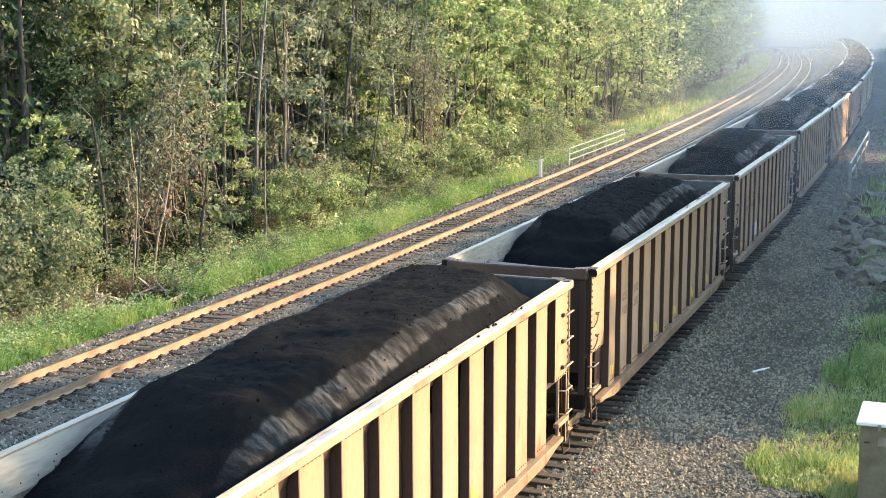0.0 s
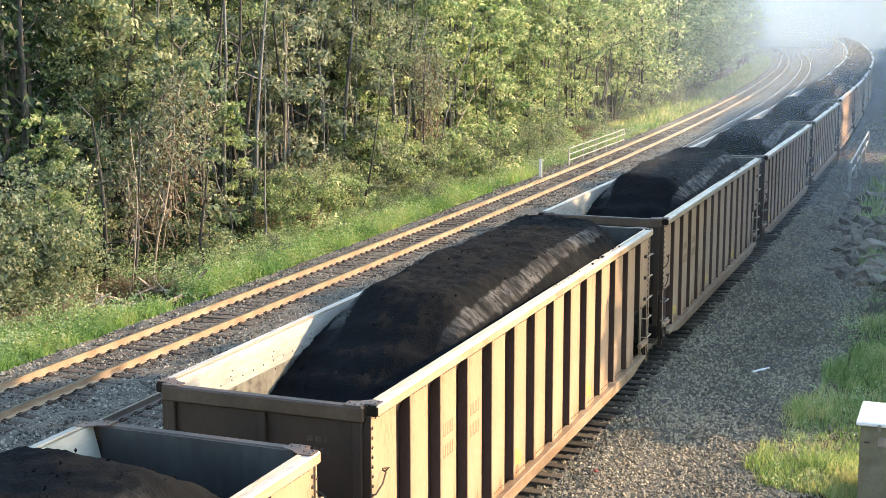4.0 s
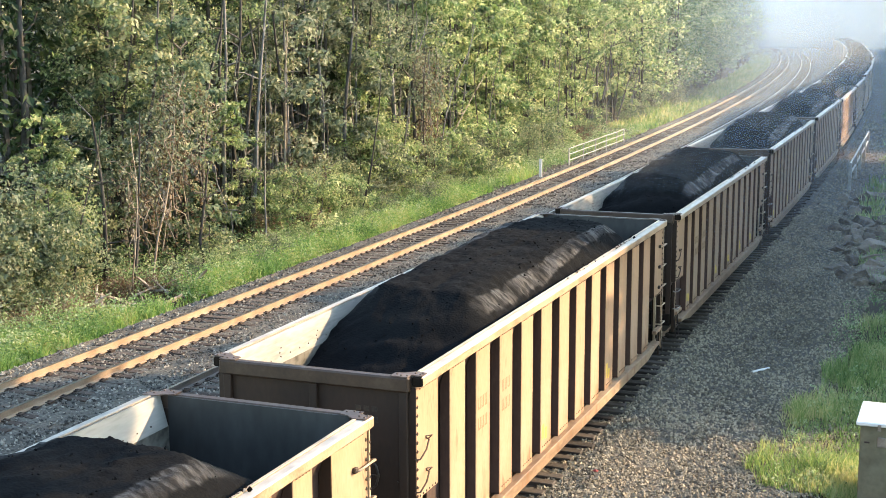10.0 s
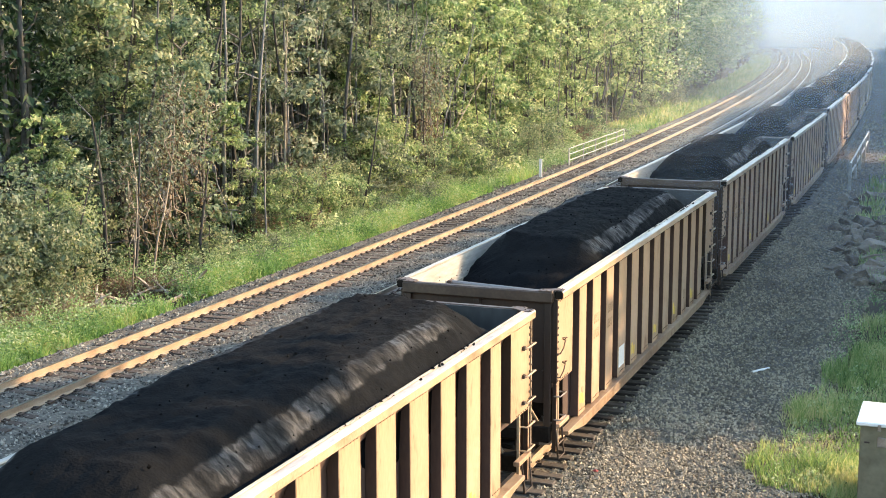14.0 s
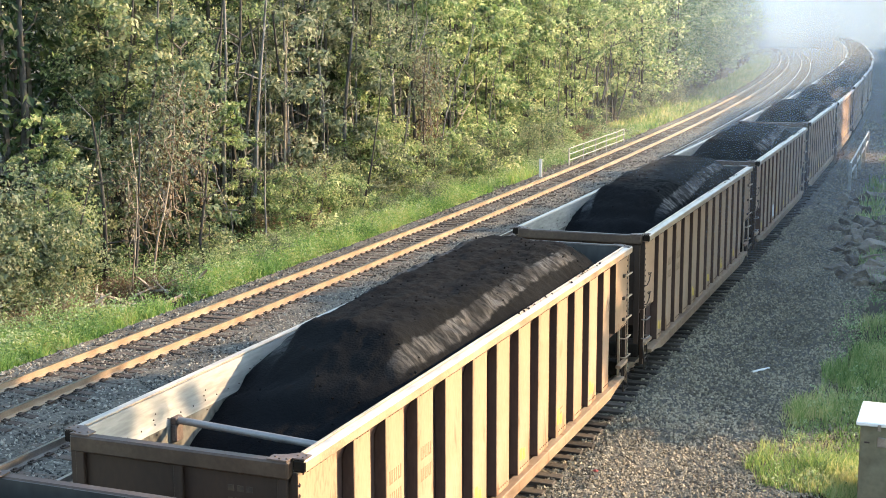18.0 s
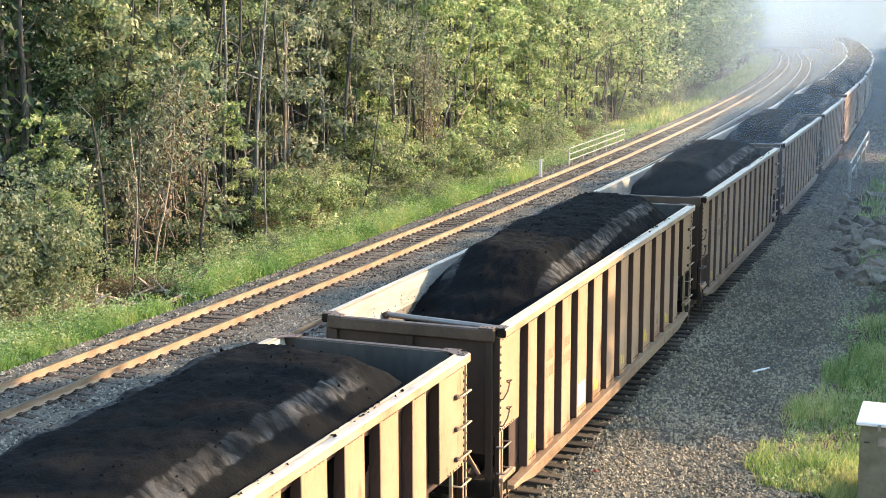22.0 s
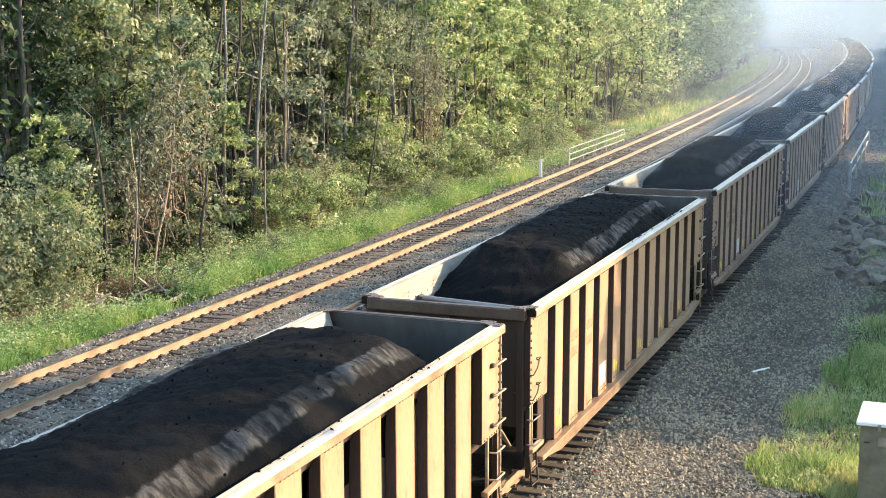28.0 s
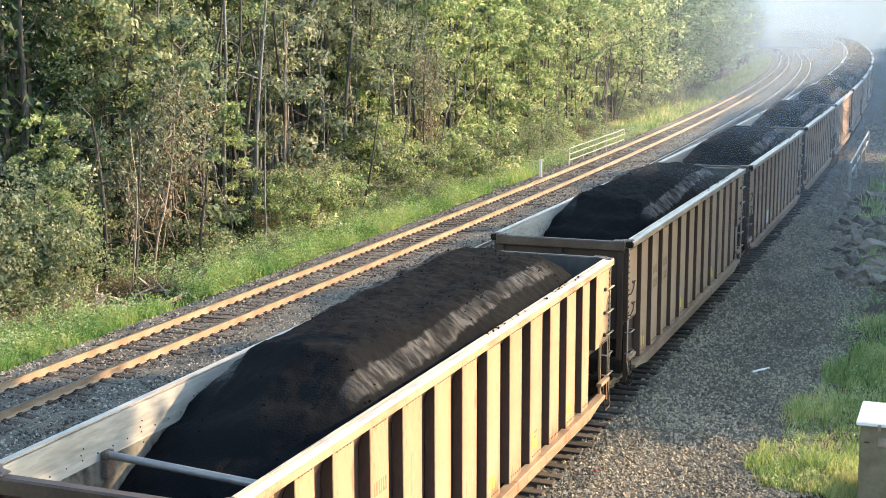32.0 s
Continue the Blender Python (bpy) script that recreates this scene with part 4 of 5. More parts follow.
def join_woods(name, placed, label):
    """Far or hidden trees, too many to count, as one mesh."""
    Vs, Fs, Is, mats, o = [], [], [], [], 0
    for data, place, turn, size in placed:
        m = Matrix.LocRotScale(place, Euler((0, 0, turn)), (size, size, size))
        for me in data:
            v = np.empty(len(me.vertices) * 3, np.float32)
            me.vertices.foreach_get("co", v)
            f = np.empty(len(me.loops), np.int32)
            me.loops.foreach_get("vertex_index", f)
            k = len(me.loops) // len(me.polygons)
            f = f.reshape(-1, k)
            if k == 4:
                f = np.concatenate([f[:, [0, 1, 2]], f[:, [0, 2, 3]]])
            a = np.array(m)
            Vs.append(v.reshape(-1, 3) @ a[:3, :3].T + a[:3, 3])
            Fs.append(f + o)
            if me.materials[0] not in mats:
                mats.append(me.materials[0])
            Is.append(np.full(len(f), mats.index(me.materials[0])))
            o += len(v) // 3
    ob = new(name, fast_mesh(name, np.concatenate(Vs), np.concatenate(Fs), mats, np.concatenate(Is)))
    return tagged(ob, label, "woods", kind="stuff")


def floor_at(x, y):
    bx, bz = bend(y)
    o = x - bx
    return float(ground_height(o)) + bz


TONES = (LEAF, LEAFGOLD, LEAFOLIVE, LEAF, LEAFOLIVE, LEAFGOLD)
EDGE = [tree_data("edge_tree", 11 + i, 12 + i % 3, 0.09 + 0.02 * (i % 3), 26, 4400, (0.165, 0.34), 0.16, 0.50, 3.0, (BARK if i % 2 else PALEBARK, TONES[i])) for i in range(6)]
TALL = [tree_data("tall_tree", 31 + i, 16, 0.17 + 0.04 * i, 22, 3600, (0.11, 0.21), 0.34, 0.7, 3.2, (BARK if i % 2 else PALEBARK, TONES[i])) for i in range(3)]
FARTREE = [tree_data("far_tree", 51 + i, 14, 0.14, 30, 2100, (0.21, 0.40), 0.13, 0.68, 3.2, (BARK, LEAFGOLD), twigs=False) for i in range(3)]
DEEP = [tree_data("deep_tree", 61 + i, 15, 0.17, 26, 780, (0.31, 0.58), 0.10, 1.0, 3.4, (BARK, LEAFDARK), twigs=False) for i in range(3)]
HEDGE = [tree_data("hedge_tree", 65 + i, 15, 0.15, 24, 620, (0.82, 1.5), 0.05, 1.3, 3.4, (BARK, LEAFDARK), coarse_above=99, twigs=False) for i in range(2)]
DEEP_FAR = [tree_data("bank_tree", 67 + i, 15, 0.15, 22, 520, (0.5, 0.9), 0.06, 1.2, 3.4, (BARK, LEAF), coarse_above=99, twigs=False) for i in range(2)]
BUSH = [tree_data("bush", 71 + i, 1.8 + 0.5 * i, 0.03, 16, 2000, (0.08, 0.17), 0.03, 0.33, 1.4, (BARK, TONES[i]), 0.1, 99) for i in range(4)]
BIGBUSH = [tree_data("big_bush", 75 + i, 3.4, 0.04, 26, 5200, (0.075, 0.16), 0.03, 0.42, 1.9, (BARK, (LEAFGOLD, LEAF)[i]), 0.12, 99) for i in range(2)]
DRY = [tree_data("dry_bush", 81 + i, 1.3, 0.02, 14, 700, (0.07, 0.14), 0.02, 0.25, 0.9, (BARK, LEAFDRY), 0.1, 99) for i in range(2)]

rt = random.Random(5)
# the edge of the wood, beside the far track
y = 36.0
while y < 125:
    x = bend(y)[0] - rt.uniform(21.8, 25.0)
    if y < 41.6 or 52 < y < 57:
        x -= 4.5
    pick = rt.choice((0, 2, 3, 4, 0, 2, 3, 4, 5)) if y < 80 else rt.choice((1, 5, 1, 5, 0))
    tree("tree", EDGE[pick], (x, y, floor_at(x, y) - 0.05), rt.uniform(0, 6.28), rt.uniform(0.85, 1.15), "young broadleaf tree at the wood edge, leafy to the ground", "trees along the wood's edge")
    y += rt.uniform(2.6, 4.6)
for y in (43.6, 53.0, 60.0, 71.5, 75.0, 79.5, 84.0, 88.5, 93.5, 99.0, 105.0, 112.0, 119.0):
    x = bend(y)[0] - rt.uniform(19.0, 20.2)
    pick = rt.choice((0, 2, 3, 5)) if y < 65 else rt.choice((1, 5))
    tree("tree", EDGE[pick], (x, y, floor_at(x, y) - 0.05), rt.uniform(0, 6.28), rt.uniform(0.7, 1.0), "young broadleaf tree at the wood edge, leafy to the ground", "trees along the wood's edge")
y = 120.0
distant = []
while y < 400:
    off = -rt.uniform(18.0, 22.5)
    bx, bz = bend(y)
    x = off + bx
    row = (FARTREE[rt.randrange(3)], (x, y, floor_at(x, y) - 0.05), rt.uniform(0, 6.28), rt.uniform(0.9, 1.25))
    if y < 200:
        tree("tree", *row, "sunlit broadleaf tree at the edge of the wood", "trees along the wood's edge")
    else:
        distant.append(row)
    y += rt.uniform(2.5, 4.5) * (1 if y < 200 else 1.5)
for i in range(70):
    y = 175 + 245 * (i + rt.random()) / 70
    x = bend(y)[0] + rt.uniform(13.0, 22.0)
    distant.append((FARTREE[rt.randrange(3)] if i % 3 == 0 else DEEP_FAR[rt.randrange(2)], (x, y, floor_at(x, y) - 0.1), rt.uniform(0, 6.28), rt.uniform(0.3, 0.45)))
join_woods("far_woods", distant, "distant sunlit broadleaf woods along the curve")
for px, py, kind, s in ((-22.0, 44.2, 0, 0.75), (-23.5, 50.5, 1, 1.0), (-22.1, 51.1, 1, 0.9), (-22.6, 56.2, 2, 1.0), (-18.6, 62.5, 0, 0.9), (-20.5, 66.3, 2, 0.8),
                        (-21.5, 73.5, 1, 0.9), (-26.4, 43.2, 2, 1.0), (-24, 47, 0, 0.9), (-25, 60, 0, 1.0), (-23, 82, 2, 1.0), (-22, 92, 0, 1.0)):
    tree("tree", TALL[kind], (px, py, floor_at(px, py) - 0.05), rt.uniform(0, 6.28), s, "tall slender tree with a bare lower trunk", "tall trees of the wood")
y = 35.0
while y < 118:
    x = bend(y)[0] - rt.uniform(21.5, 26.5)
    if y < 41.5:
        x -= 5.0
    tree("tree", TALL[rt.randrange(3)], (x, y, floor_at(x, y) - 0.05), rt.uniform(0, 6.28), rt.uniform(0.7, 1.1), "tall slender tree with a bare lower trunk", "tall trees of the wood")
    y += rt.uniform(2.0, 4.5)
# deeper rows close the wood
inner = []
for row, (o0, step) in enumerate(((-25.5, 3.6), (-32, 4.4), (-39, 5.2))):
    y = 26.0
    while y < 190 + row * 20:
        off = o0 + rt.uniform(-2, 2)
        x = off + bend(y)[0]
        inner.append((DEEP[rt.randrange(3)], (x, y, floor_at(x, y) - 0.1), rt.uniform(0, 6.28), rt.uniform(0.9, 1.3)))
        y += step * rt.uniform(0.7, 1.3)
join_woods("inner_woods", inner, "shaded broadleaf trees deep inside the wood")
# shrubs before the trees
y = 28.0
while y < 150:
    off = -rt.uniform(16.4, 19.0)
    bx, bz = bend(y)
    x = off + bx
    if 28 < y < 48 and rt.random() < 0.72:
        y += 0.8
        continue
    if rt.random() < 0.82:
        tree("bush", BUSH[rt.randrange(4)], (x, y, floor_at(x, y) - 0.05), rt.uniform(0, 6.28), rt.uniform(0.55, 1.1), "green leafy shrub at the edge of the wood", "shrubs at the wood's edge", "bush")
    else:
        tree("bush", DRY[rt.randrange(2)], (x, y, floor_at(x, y) - 0.05), rt.uniform(0, 6.28), rt.uniform(0.6, 1.2), "brown withered shrub at the edge of the wood", "shrubs at the wood's edge", "bush")
    y += rt.uniform(0.9, 2.0) * (1 if y < 80 else 1.6)
for i in range(34):
    y = 27 + 80 * ((i + rt.random()) / 34) ** 1.3
    if 34.5 < y < 48:
        continue
    x = bend(y)[0] - rt.uniform(17.4, 20.0)
    tree("bush", BUSH[rt.randrange(4)], (x, y, floor_at(x, y) - 0.05), rt.uniform(0, 6.28), rt.uniform(0.5, 1.05), "green leafy shrub at the edge of the wood", "shrubs at the wood's edge", "bush")
for y, o, s in ((29.6, 19.4, 1.25), (31.0, 19.9, 1.5), (32.3, 19.6, 1.35), (33.6, 20.0, 1.55), (34.8, 20.2, 1.25), (49.6, 17.8, 1.2), (50.8, 18.2, 1.0), (68.0, 17.6, 1.3), (71.0, 17.4, 1.4), (74.0, 17.8, 1.5)):
    x = bend(y)[0] - o
    tree("bush", BUSH[1] if y > 36 else BUSH[2], (x, y, floor_at(x, y) - 0.05), rt.uniform(0, 6.28), s, "bright yellow-green shrub in the sun at the wood edge", "shrubs at the wood's edge", "bush")
for y, o, k, s in ((33.2, 18.9, 1, 0.85), (34.6, 18.6, 1, 0.85), (35.9, 18.9, 1, 0.75), (36.3, 19.6, 0, 1.0), (35.2, 19.9, 1, 1.2), (49.2, 18.6, 0, 0.65),
                   (54.6, 18.8, 0, 0.75), (57.0, 18.9, 1, 0.85), (59.4, 19.0, 0, 1.1), (61.2, 18.8, 0, 1.25), (63.4, 19.2, 0, 1.1)):
    x = bend(y)[0] - o
    tree("bush", BIGBUSH[k], (x, y, floor_at(x, y) - 0.05), rt.uniform(0, 6.28), s, "tall sunlit shrub leaning out of the wood edge", "shrubs at the wood's edge", "bush")
for y, o, k, s in ((38.9, 20.8, 3, 0.50), (40.4, 20.3, 0, 0.46), (37.6, 20.9, 5, 0.42), (60.5, 19.6, 1, 0.55), (62.6, 19.9, 5, 0.60), (47.5, 19.4, 5, 0.42), (86.0, 18.6, 1, 0.62), (91.0, 18.8, 5, 0.66), (97.0, 18.7, 1, 0.62)):
    x = bend(y)[0] - o
    tree("tree", EDGE[k], (x, y, floor_at(x, y) - 0.05), rt.uniform(0, 6.28), s, "young yellow-green tree in the sun at the wood edge", "trees along the wood's edge")
rw = random.Random(19)
for i in range(26):
    y = 38.5 + 26 * (i + rw.random()) / 26
    x = bend(y)[0] - rw.uniform(15.3, 17.4)
    tree("bush", BUSH[rw.randrange(3)], (x, y, floor_at(x, y) - 0.05), rw.uniform(0, 6.28), rw.uniform(0.28, 0.5), "low leafy shrub on the verge beside the ballast", "shrubs on the verge", "bush")
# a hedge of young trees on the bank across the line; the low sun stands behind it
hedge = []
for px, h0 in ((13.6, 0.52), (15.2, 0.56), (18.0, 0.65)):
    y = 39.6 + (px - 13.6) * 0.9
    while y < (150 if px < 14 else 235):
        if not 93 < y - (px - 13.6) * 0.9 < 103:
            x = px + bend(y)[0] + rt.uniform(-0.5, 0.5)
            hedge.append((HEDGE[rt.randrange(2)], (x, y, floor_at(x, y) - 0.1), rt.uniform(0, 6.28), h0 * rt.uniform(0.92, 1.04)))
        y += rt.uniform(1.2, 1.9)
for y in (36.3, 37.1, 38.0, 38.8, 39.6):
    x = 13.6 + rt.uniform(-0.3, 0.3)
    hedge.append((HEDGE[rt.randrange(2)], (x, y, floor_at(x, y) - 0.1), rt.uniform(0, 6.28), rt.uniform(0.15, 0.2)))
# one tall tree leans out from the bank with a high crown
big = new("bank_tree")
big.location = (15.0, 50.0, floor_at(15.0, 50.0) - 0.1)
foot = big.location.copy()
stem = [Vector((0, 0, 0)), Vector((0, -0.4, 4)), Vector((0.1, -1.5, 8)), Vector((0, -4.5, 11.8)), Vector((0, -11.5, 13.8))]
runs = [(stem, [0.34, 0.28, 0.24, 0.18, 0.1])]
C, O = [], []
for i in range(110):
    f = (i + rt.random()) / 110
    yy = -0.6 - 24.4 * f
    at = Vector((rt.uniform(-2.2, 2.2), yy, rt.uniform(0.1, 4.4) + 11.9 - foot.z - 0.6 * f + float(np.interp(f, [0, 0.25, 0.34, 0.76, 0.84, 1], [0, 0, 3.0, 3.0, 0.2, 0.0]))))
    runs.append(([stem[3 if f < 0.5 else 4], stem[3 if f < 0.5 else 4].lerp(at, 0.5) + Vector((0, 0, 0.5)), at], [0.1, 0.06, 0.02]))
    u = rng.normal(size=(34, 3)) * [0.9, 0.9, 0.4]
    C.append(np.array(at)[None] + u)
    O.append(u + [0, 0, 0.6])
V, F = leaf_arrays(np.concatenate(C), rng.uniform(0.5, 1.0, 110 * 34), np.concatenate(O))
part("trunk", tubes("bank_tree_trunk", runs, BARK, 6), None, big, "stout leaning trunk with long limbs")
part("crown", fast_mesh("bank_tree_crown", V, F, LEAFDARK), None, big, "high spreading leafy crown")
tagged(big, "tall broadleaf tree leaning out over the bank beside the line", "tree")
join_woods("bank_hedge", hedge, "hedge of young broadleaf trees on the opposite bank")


# vines, bare stems
def vine_tangle(place, count, spread, top, seed):
    r = random.Random(seed)
    v = new("vine_tangle")
    v.location = place
    pts = []
    for i in range(count):
        a, d = r.uniform(0, 6.283), spread * math.sqrt(r.random())
        x, y, z = d * math.cos(a) * 0.6, d * math.sin(a), top * r.uniform(0.5, 1.0)
        run = []
        for k in range(7):
            run.append((x, y, z))
            x += r.uniform(-0.25, 0.25)
            y += r.uniform(-0.42, 0.42)
            z -= r.uniform(-0.1, 0.8)
            if z < -0.05:
                break
        if len(run) > 2:
            w = r.uniform(0.008, 0.024)
            part("vine", tubes("vine", [(run, [w] * len(run))], r.choice((WOODDEAD, PALEBARK, BARK)), 4), None, v)
            pts += run
    pts = np.array(pts)
    c = np.repeat(pts, 4, 0) + rng.normal(0, 0.22, (len(pts) * 4, 3))
    V, F = leaf_arrays(c, rng.uniform(0.07, 0.19, len(c)), np.tile([0.3, 0, 0.5], (len(c), 1)))
    part("foliage", fast_mesh("vine_foliage", V, F, LEAFDRY), None, v, "withered brown vine leaves")
    c = np.repeat(pts[pts[:, 2] > top * 0.62], 9, 0)
    c = c + rng.normal(0, 0.4, c.shape)
    V, F = leaf_arrays(c, rng.uniform(0.09, 0.2, len(c)), np.tile([0.4, -0.1, 0.5], (len(c), 1)))
    part("foliage", fast_mesh("vine_leaves", V, F, LEAFOLIVE), None, v, "living green vine leaves")
    return tagged(v, "tangle of brown withered vines hanging from the trees", "vines", group="hanging vines")


def bare_tree(place, pts, radius, seed, mat):
    r = random.Random(seed)
    t = new("bare_tree")
    t.location = place
    n = len(pts)
    fine, sway = [], Vector((0, 0, 0))
    for i in range(n - 1):
        for k in range(3):
            p = Vector(pts[i]).lerp(Vector(pts[i + 1]), k / 3)
            sway += Vector((r.uniform(-1, 1), r.uniform(-1, 1), 0)) * 0.14
            fine.append(p + sway * min(1, i + k / 3))
    fine.append(Vector(pts[-1]))
    part("trunk", tubes("stem", [(fine, [radius * (1 - 0.75 * i / len(fine)) for i in range(len(fine))])], mat, 6), None, t)
    for b in range(r.randint(4, 7)):
        s = fine[r.randrange(len(fine) // 3, len(fine))]
        a, ln = r.uniform(0, 6.283), r.uniform(0.5, 1.6)
        m = s + Vector((math.cos(a), math.sin(a), r.uniform(0.1, 0.9))) * ln * 0.5
        e = m + Vector((math.cos(a + 0.5), math.sin(a + 0.5), r.uniform(-0.4, 0.9))) * ln * 0.5
        part("branch", tubes("branch", [([s, m, e], [radius * 0.35, radius * 0.22, radius * 0.08])], mat, 5), None, t)
    return tagged(t, "thin bare sapling at the edge of the wood", "tree", group="bare saplings")


for x, y, n, w, h, k in ((-18.5, 40.8, 20, 0.9, 5.5, 1), (-18.5, 42.8, 34, 1.5, 7.0, 2), (-18.8, 39.6, 8, 1.0, 4.5, 3), (-18.2, 65.2, 44, 0.9, 7.5, 4), (-18.8, 53.0, 10, 1.0, 4.0, 5)):
    vine_tangle((x, y, floor_at(x, y)), n, w, h, k)
# stems that show against the dark of the wood: foot, lean along the line, height, radius
STEMS = [(-23.2, 39.4, 0.3, 13, 0.19, BARK), (-19.3, 48.6, 1.7, 10.5, 0.105, PALEBARK), (-20.1, 47.8, 0.6, 11, 0.10, BARK), (-19.7, 44.3, -0.1, 8, 0.15, BARK),
         (-18.4, 37.3, -0.5, 6, 0.095, BARK), (-18.4, 38.9, 0.6, 6, 0.06, BARK), (-18.0, 39.4, 1.6, 5.5, 0.05, WOODDEAD), (-18.3, 35.2, 2.0, 6, 0.04, BARK),
         (-19.5, 49.5, -1.3, 8, 0.07, PALEBARK), (-18.5, 64.5, -0.9, 6, 0.17, BARK), (-19.4, 62.5, 5.5, 9, 0.10, PALEBARK), (-20.4, 65.5, 0.9, 11, 0.13, BARK)]
STEMS += [(-18.7, 66.5, 7.0, 9, 0.06, PALEBARK), (-18.7, 66.8, 8.5, 6, 0.055, WOODDEAD), (-20.4, 107.2, 4.5, 8, 0.115, BARK),
          (-20.6, 101.8, 2.2, 8, 0.11, BARK), (-21.1, 115.5, 7.0, 6, 0.10, BARK), (-22.1, 141.0, 3.0, 4.5, 0.12, BARK), (-23.4, 62.5, 0.6, 9, 0.13, PALEBARK),
          (-23.3, 59.8, 1.0, 9, 0.127, PALEBARK), (-19.0, 55.1, 0.0, 4.5, 0.05, BARK), (-22.3, 59.0, 1.0, 12, 0.166, BARK), (-20.7, 52.8, 1.3, 12, 0.05, PALEBARK),
          (-21.2, 54.8, 1.4, 9, 0.104, BARK), (-20.5, 69.8, 0.7, 10, 0.078, PALEBARK)]
for i, (x, y, lean, h, r, m) in enumerate(STEMS):
    bare_tree((x, y, floor_at(x, y) - 0.1), [(0, 0, 0), (0.0, lean * 0.35, h * 0.45), (0.1, lean, h)], r, 100 + i, m)
rb = random.Random(77)
for i in range(22):
    y = 84 + 62 * (i + rb.random()) / 22
    x = bend(y)[0] - rb.uniform(18.3, 19.8)
    h, lean = rb.uniform(5.0, 9.0), rb.uniform(-1.0, 2.2)
    bare_tree((x, y, floor_at(x, y) - 0.1), [(0, 0, 0), (0.0, lean * 0.4, h * 0.45), (0.2, lean, h)], rb.uniform(0.07, 0.14), 300 + i, BARK if i % 3 else PALEBARK)
rb = random.Random(58)
for i in range(30):
    y = 41 + 38 * (i + rb.random()) / 30
    x = bend(y)[0] - rb.uniform(19.3, 21.6)
    h, lean = rb.uniform(8.5, 12.5), rb.uniform(-1.3, 1.8)
    bare_tree((x, y, floor_at(x, y) - 0.1), [(0, 0, 0), (rb.uniform(-0.3, 0.3), lean * 0.35, h * 0.45), (rb.uniform(-0.4, 0.6), lean, h)], rb.uniform(0.06, 0.15), 500 + i, (BARK, BARK, PALEBARK)[i % 3])
rb = random.Random(21)
for i in range(30):
    y = 31 + 75 * (i + rb.random()) / 30
    x = bend(y)[0] - rb.uniform(17.2, 20.5)
    lean_y, lean_x, h = rb.uniform(-1.2, 1.2), rb.uniform(-0.6, 0.8), rb.uniform(3.5, 9.0)
    bare_tree((x, y, floor_at(x, y) - 0.1), [(0, 0, 0), (lean_x * 0.4, lean_y * 0.3, h * 0.4), (lean_x, lean_y, h)], rb.uniform(0.03, 0.09), i, (PALEBARK, BARK, WOODDEAD)[i % 3])


# ---- grass and weeds ----
def grass(name, count, off_range, y_range, height, width, bias, keep, mat, label):
    off = rng.uniform(*off_range, count)
    y = y_range[0] + (y_range[1] - y_range[0]) * rng.random(count) ** bias
    thick = np.array([noise.noise(Vector((o * 0.5, v * 0.4, 3.3))) + 0.5 * noise.noise(Vector((o * 1.7, v * 1.5, 9.3))) for o, v in zip(off, y)])
    ok = (thick > keep(off, y)) & (np.hypot(off + 16.1, (y - 35.6) * 0.6) > 1.35)
    off, y, thick = off[ok], y[ok], thick[ok]
    n = len(off)
    bx, bz = bends(y)
    root = np.stack([off + bx, y, ground_height(off) + bz - 0.03], -1)
    h = rng.uniform(*height, n) * np.clip(0.75 + thick, 0.5, 1.4)
    a = rng.uniform(0, 6.283, n)
    side = np.stack([np.cos(a), np.sin(a), np.zeros(n)], -1) * (rng.uniform(*width, n))[:, None]
    tip = rng.normal(0, 0.33, (n, 3)) * h[:, None]
    tip[:, 2] = h
    mid = tip * [0.35, 0.35, 0.6]
    V = np.stack([root - side, root + side, root + mid + side * 0.8, root + mid - side * 0.8, root + tip], 1)
    i = np.arange(n)[:, None] * 5
    F = np.concatenate([i + [0, 1, 2], i + [0, 2, 3], i + [3, 2, 4]])
    ob = new(name, fast_mesh(name, V.reshape(-1, 3), F, mat))
    return tagged(ob, label, "grass", kind="stuff")


grass("grass", 34000, (-17.6, -13.9), (24, 120), (0.22, 0.62), (0.008, 0.020), 1.7, lambda o, y: np.interp(o, [-17.6, -15.5, -14.2, -13.9], [0.3, -0.35, 0.0, 0.4]) + np.interp(y, [30, 40, 60], [-0.4, 0.1, 0.25]), GRASS, "tall green grass and weeds on the verge")
grass("grass", 8000, (-16.9, -14.0), (24.5, 34.5), (0.25, 0.62), (0.010, 0.024), 1.0, lambda o, y: np.interp(o, [-16.9, -16.2, -14.3, -14.0], [0.3, -0.5, -0.5, 0.3]), GRASS, "dense bright green feathery weeds beside the ballast")
grass("grass", 4000, (-15.6, -14.0), (37, 62), (0.2, 0.5), (0.010, 0.022), 1.0, lambda o, y: np.interp(o, [-15.6, -15.0, -14.3, -14.0], [0.35, -0.1, -0.1, 0.35]), GRASS, "dense bright green feathery weeds beside the ballast")
grass("grass", 12000, (-18.5, -13.9), (110, 330), (0.3, 0.8), (0.03, 0.08), 1.5, lambda o, y: np.interp(o, [-18.5, -14.3, -13.9], [-0.6, -0.6, 0.1]), GRASSDRY, "tall green grass along the far curve")
grass("grass", 30000, (4.5, 8.6), (24.5, 62), (0.10, 0.42), (0.005, 0.013), 1.5, lambda o, y: np.interp(o - np.clip((y - 30) * 0.02, 0, 0.4), [4.5, 5.3, 5.9, 6.6], [0.75, 0.30, -0.2, -0.7]) + np.interp(y, [25.0, 26.2], [0.7, 0.0]), GRASSDRY, "bright green grass and weeds beside the gravel")

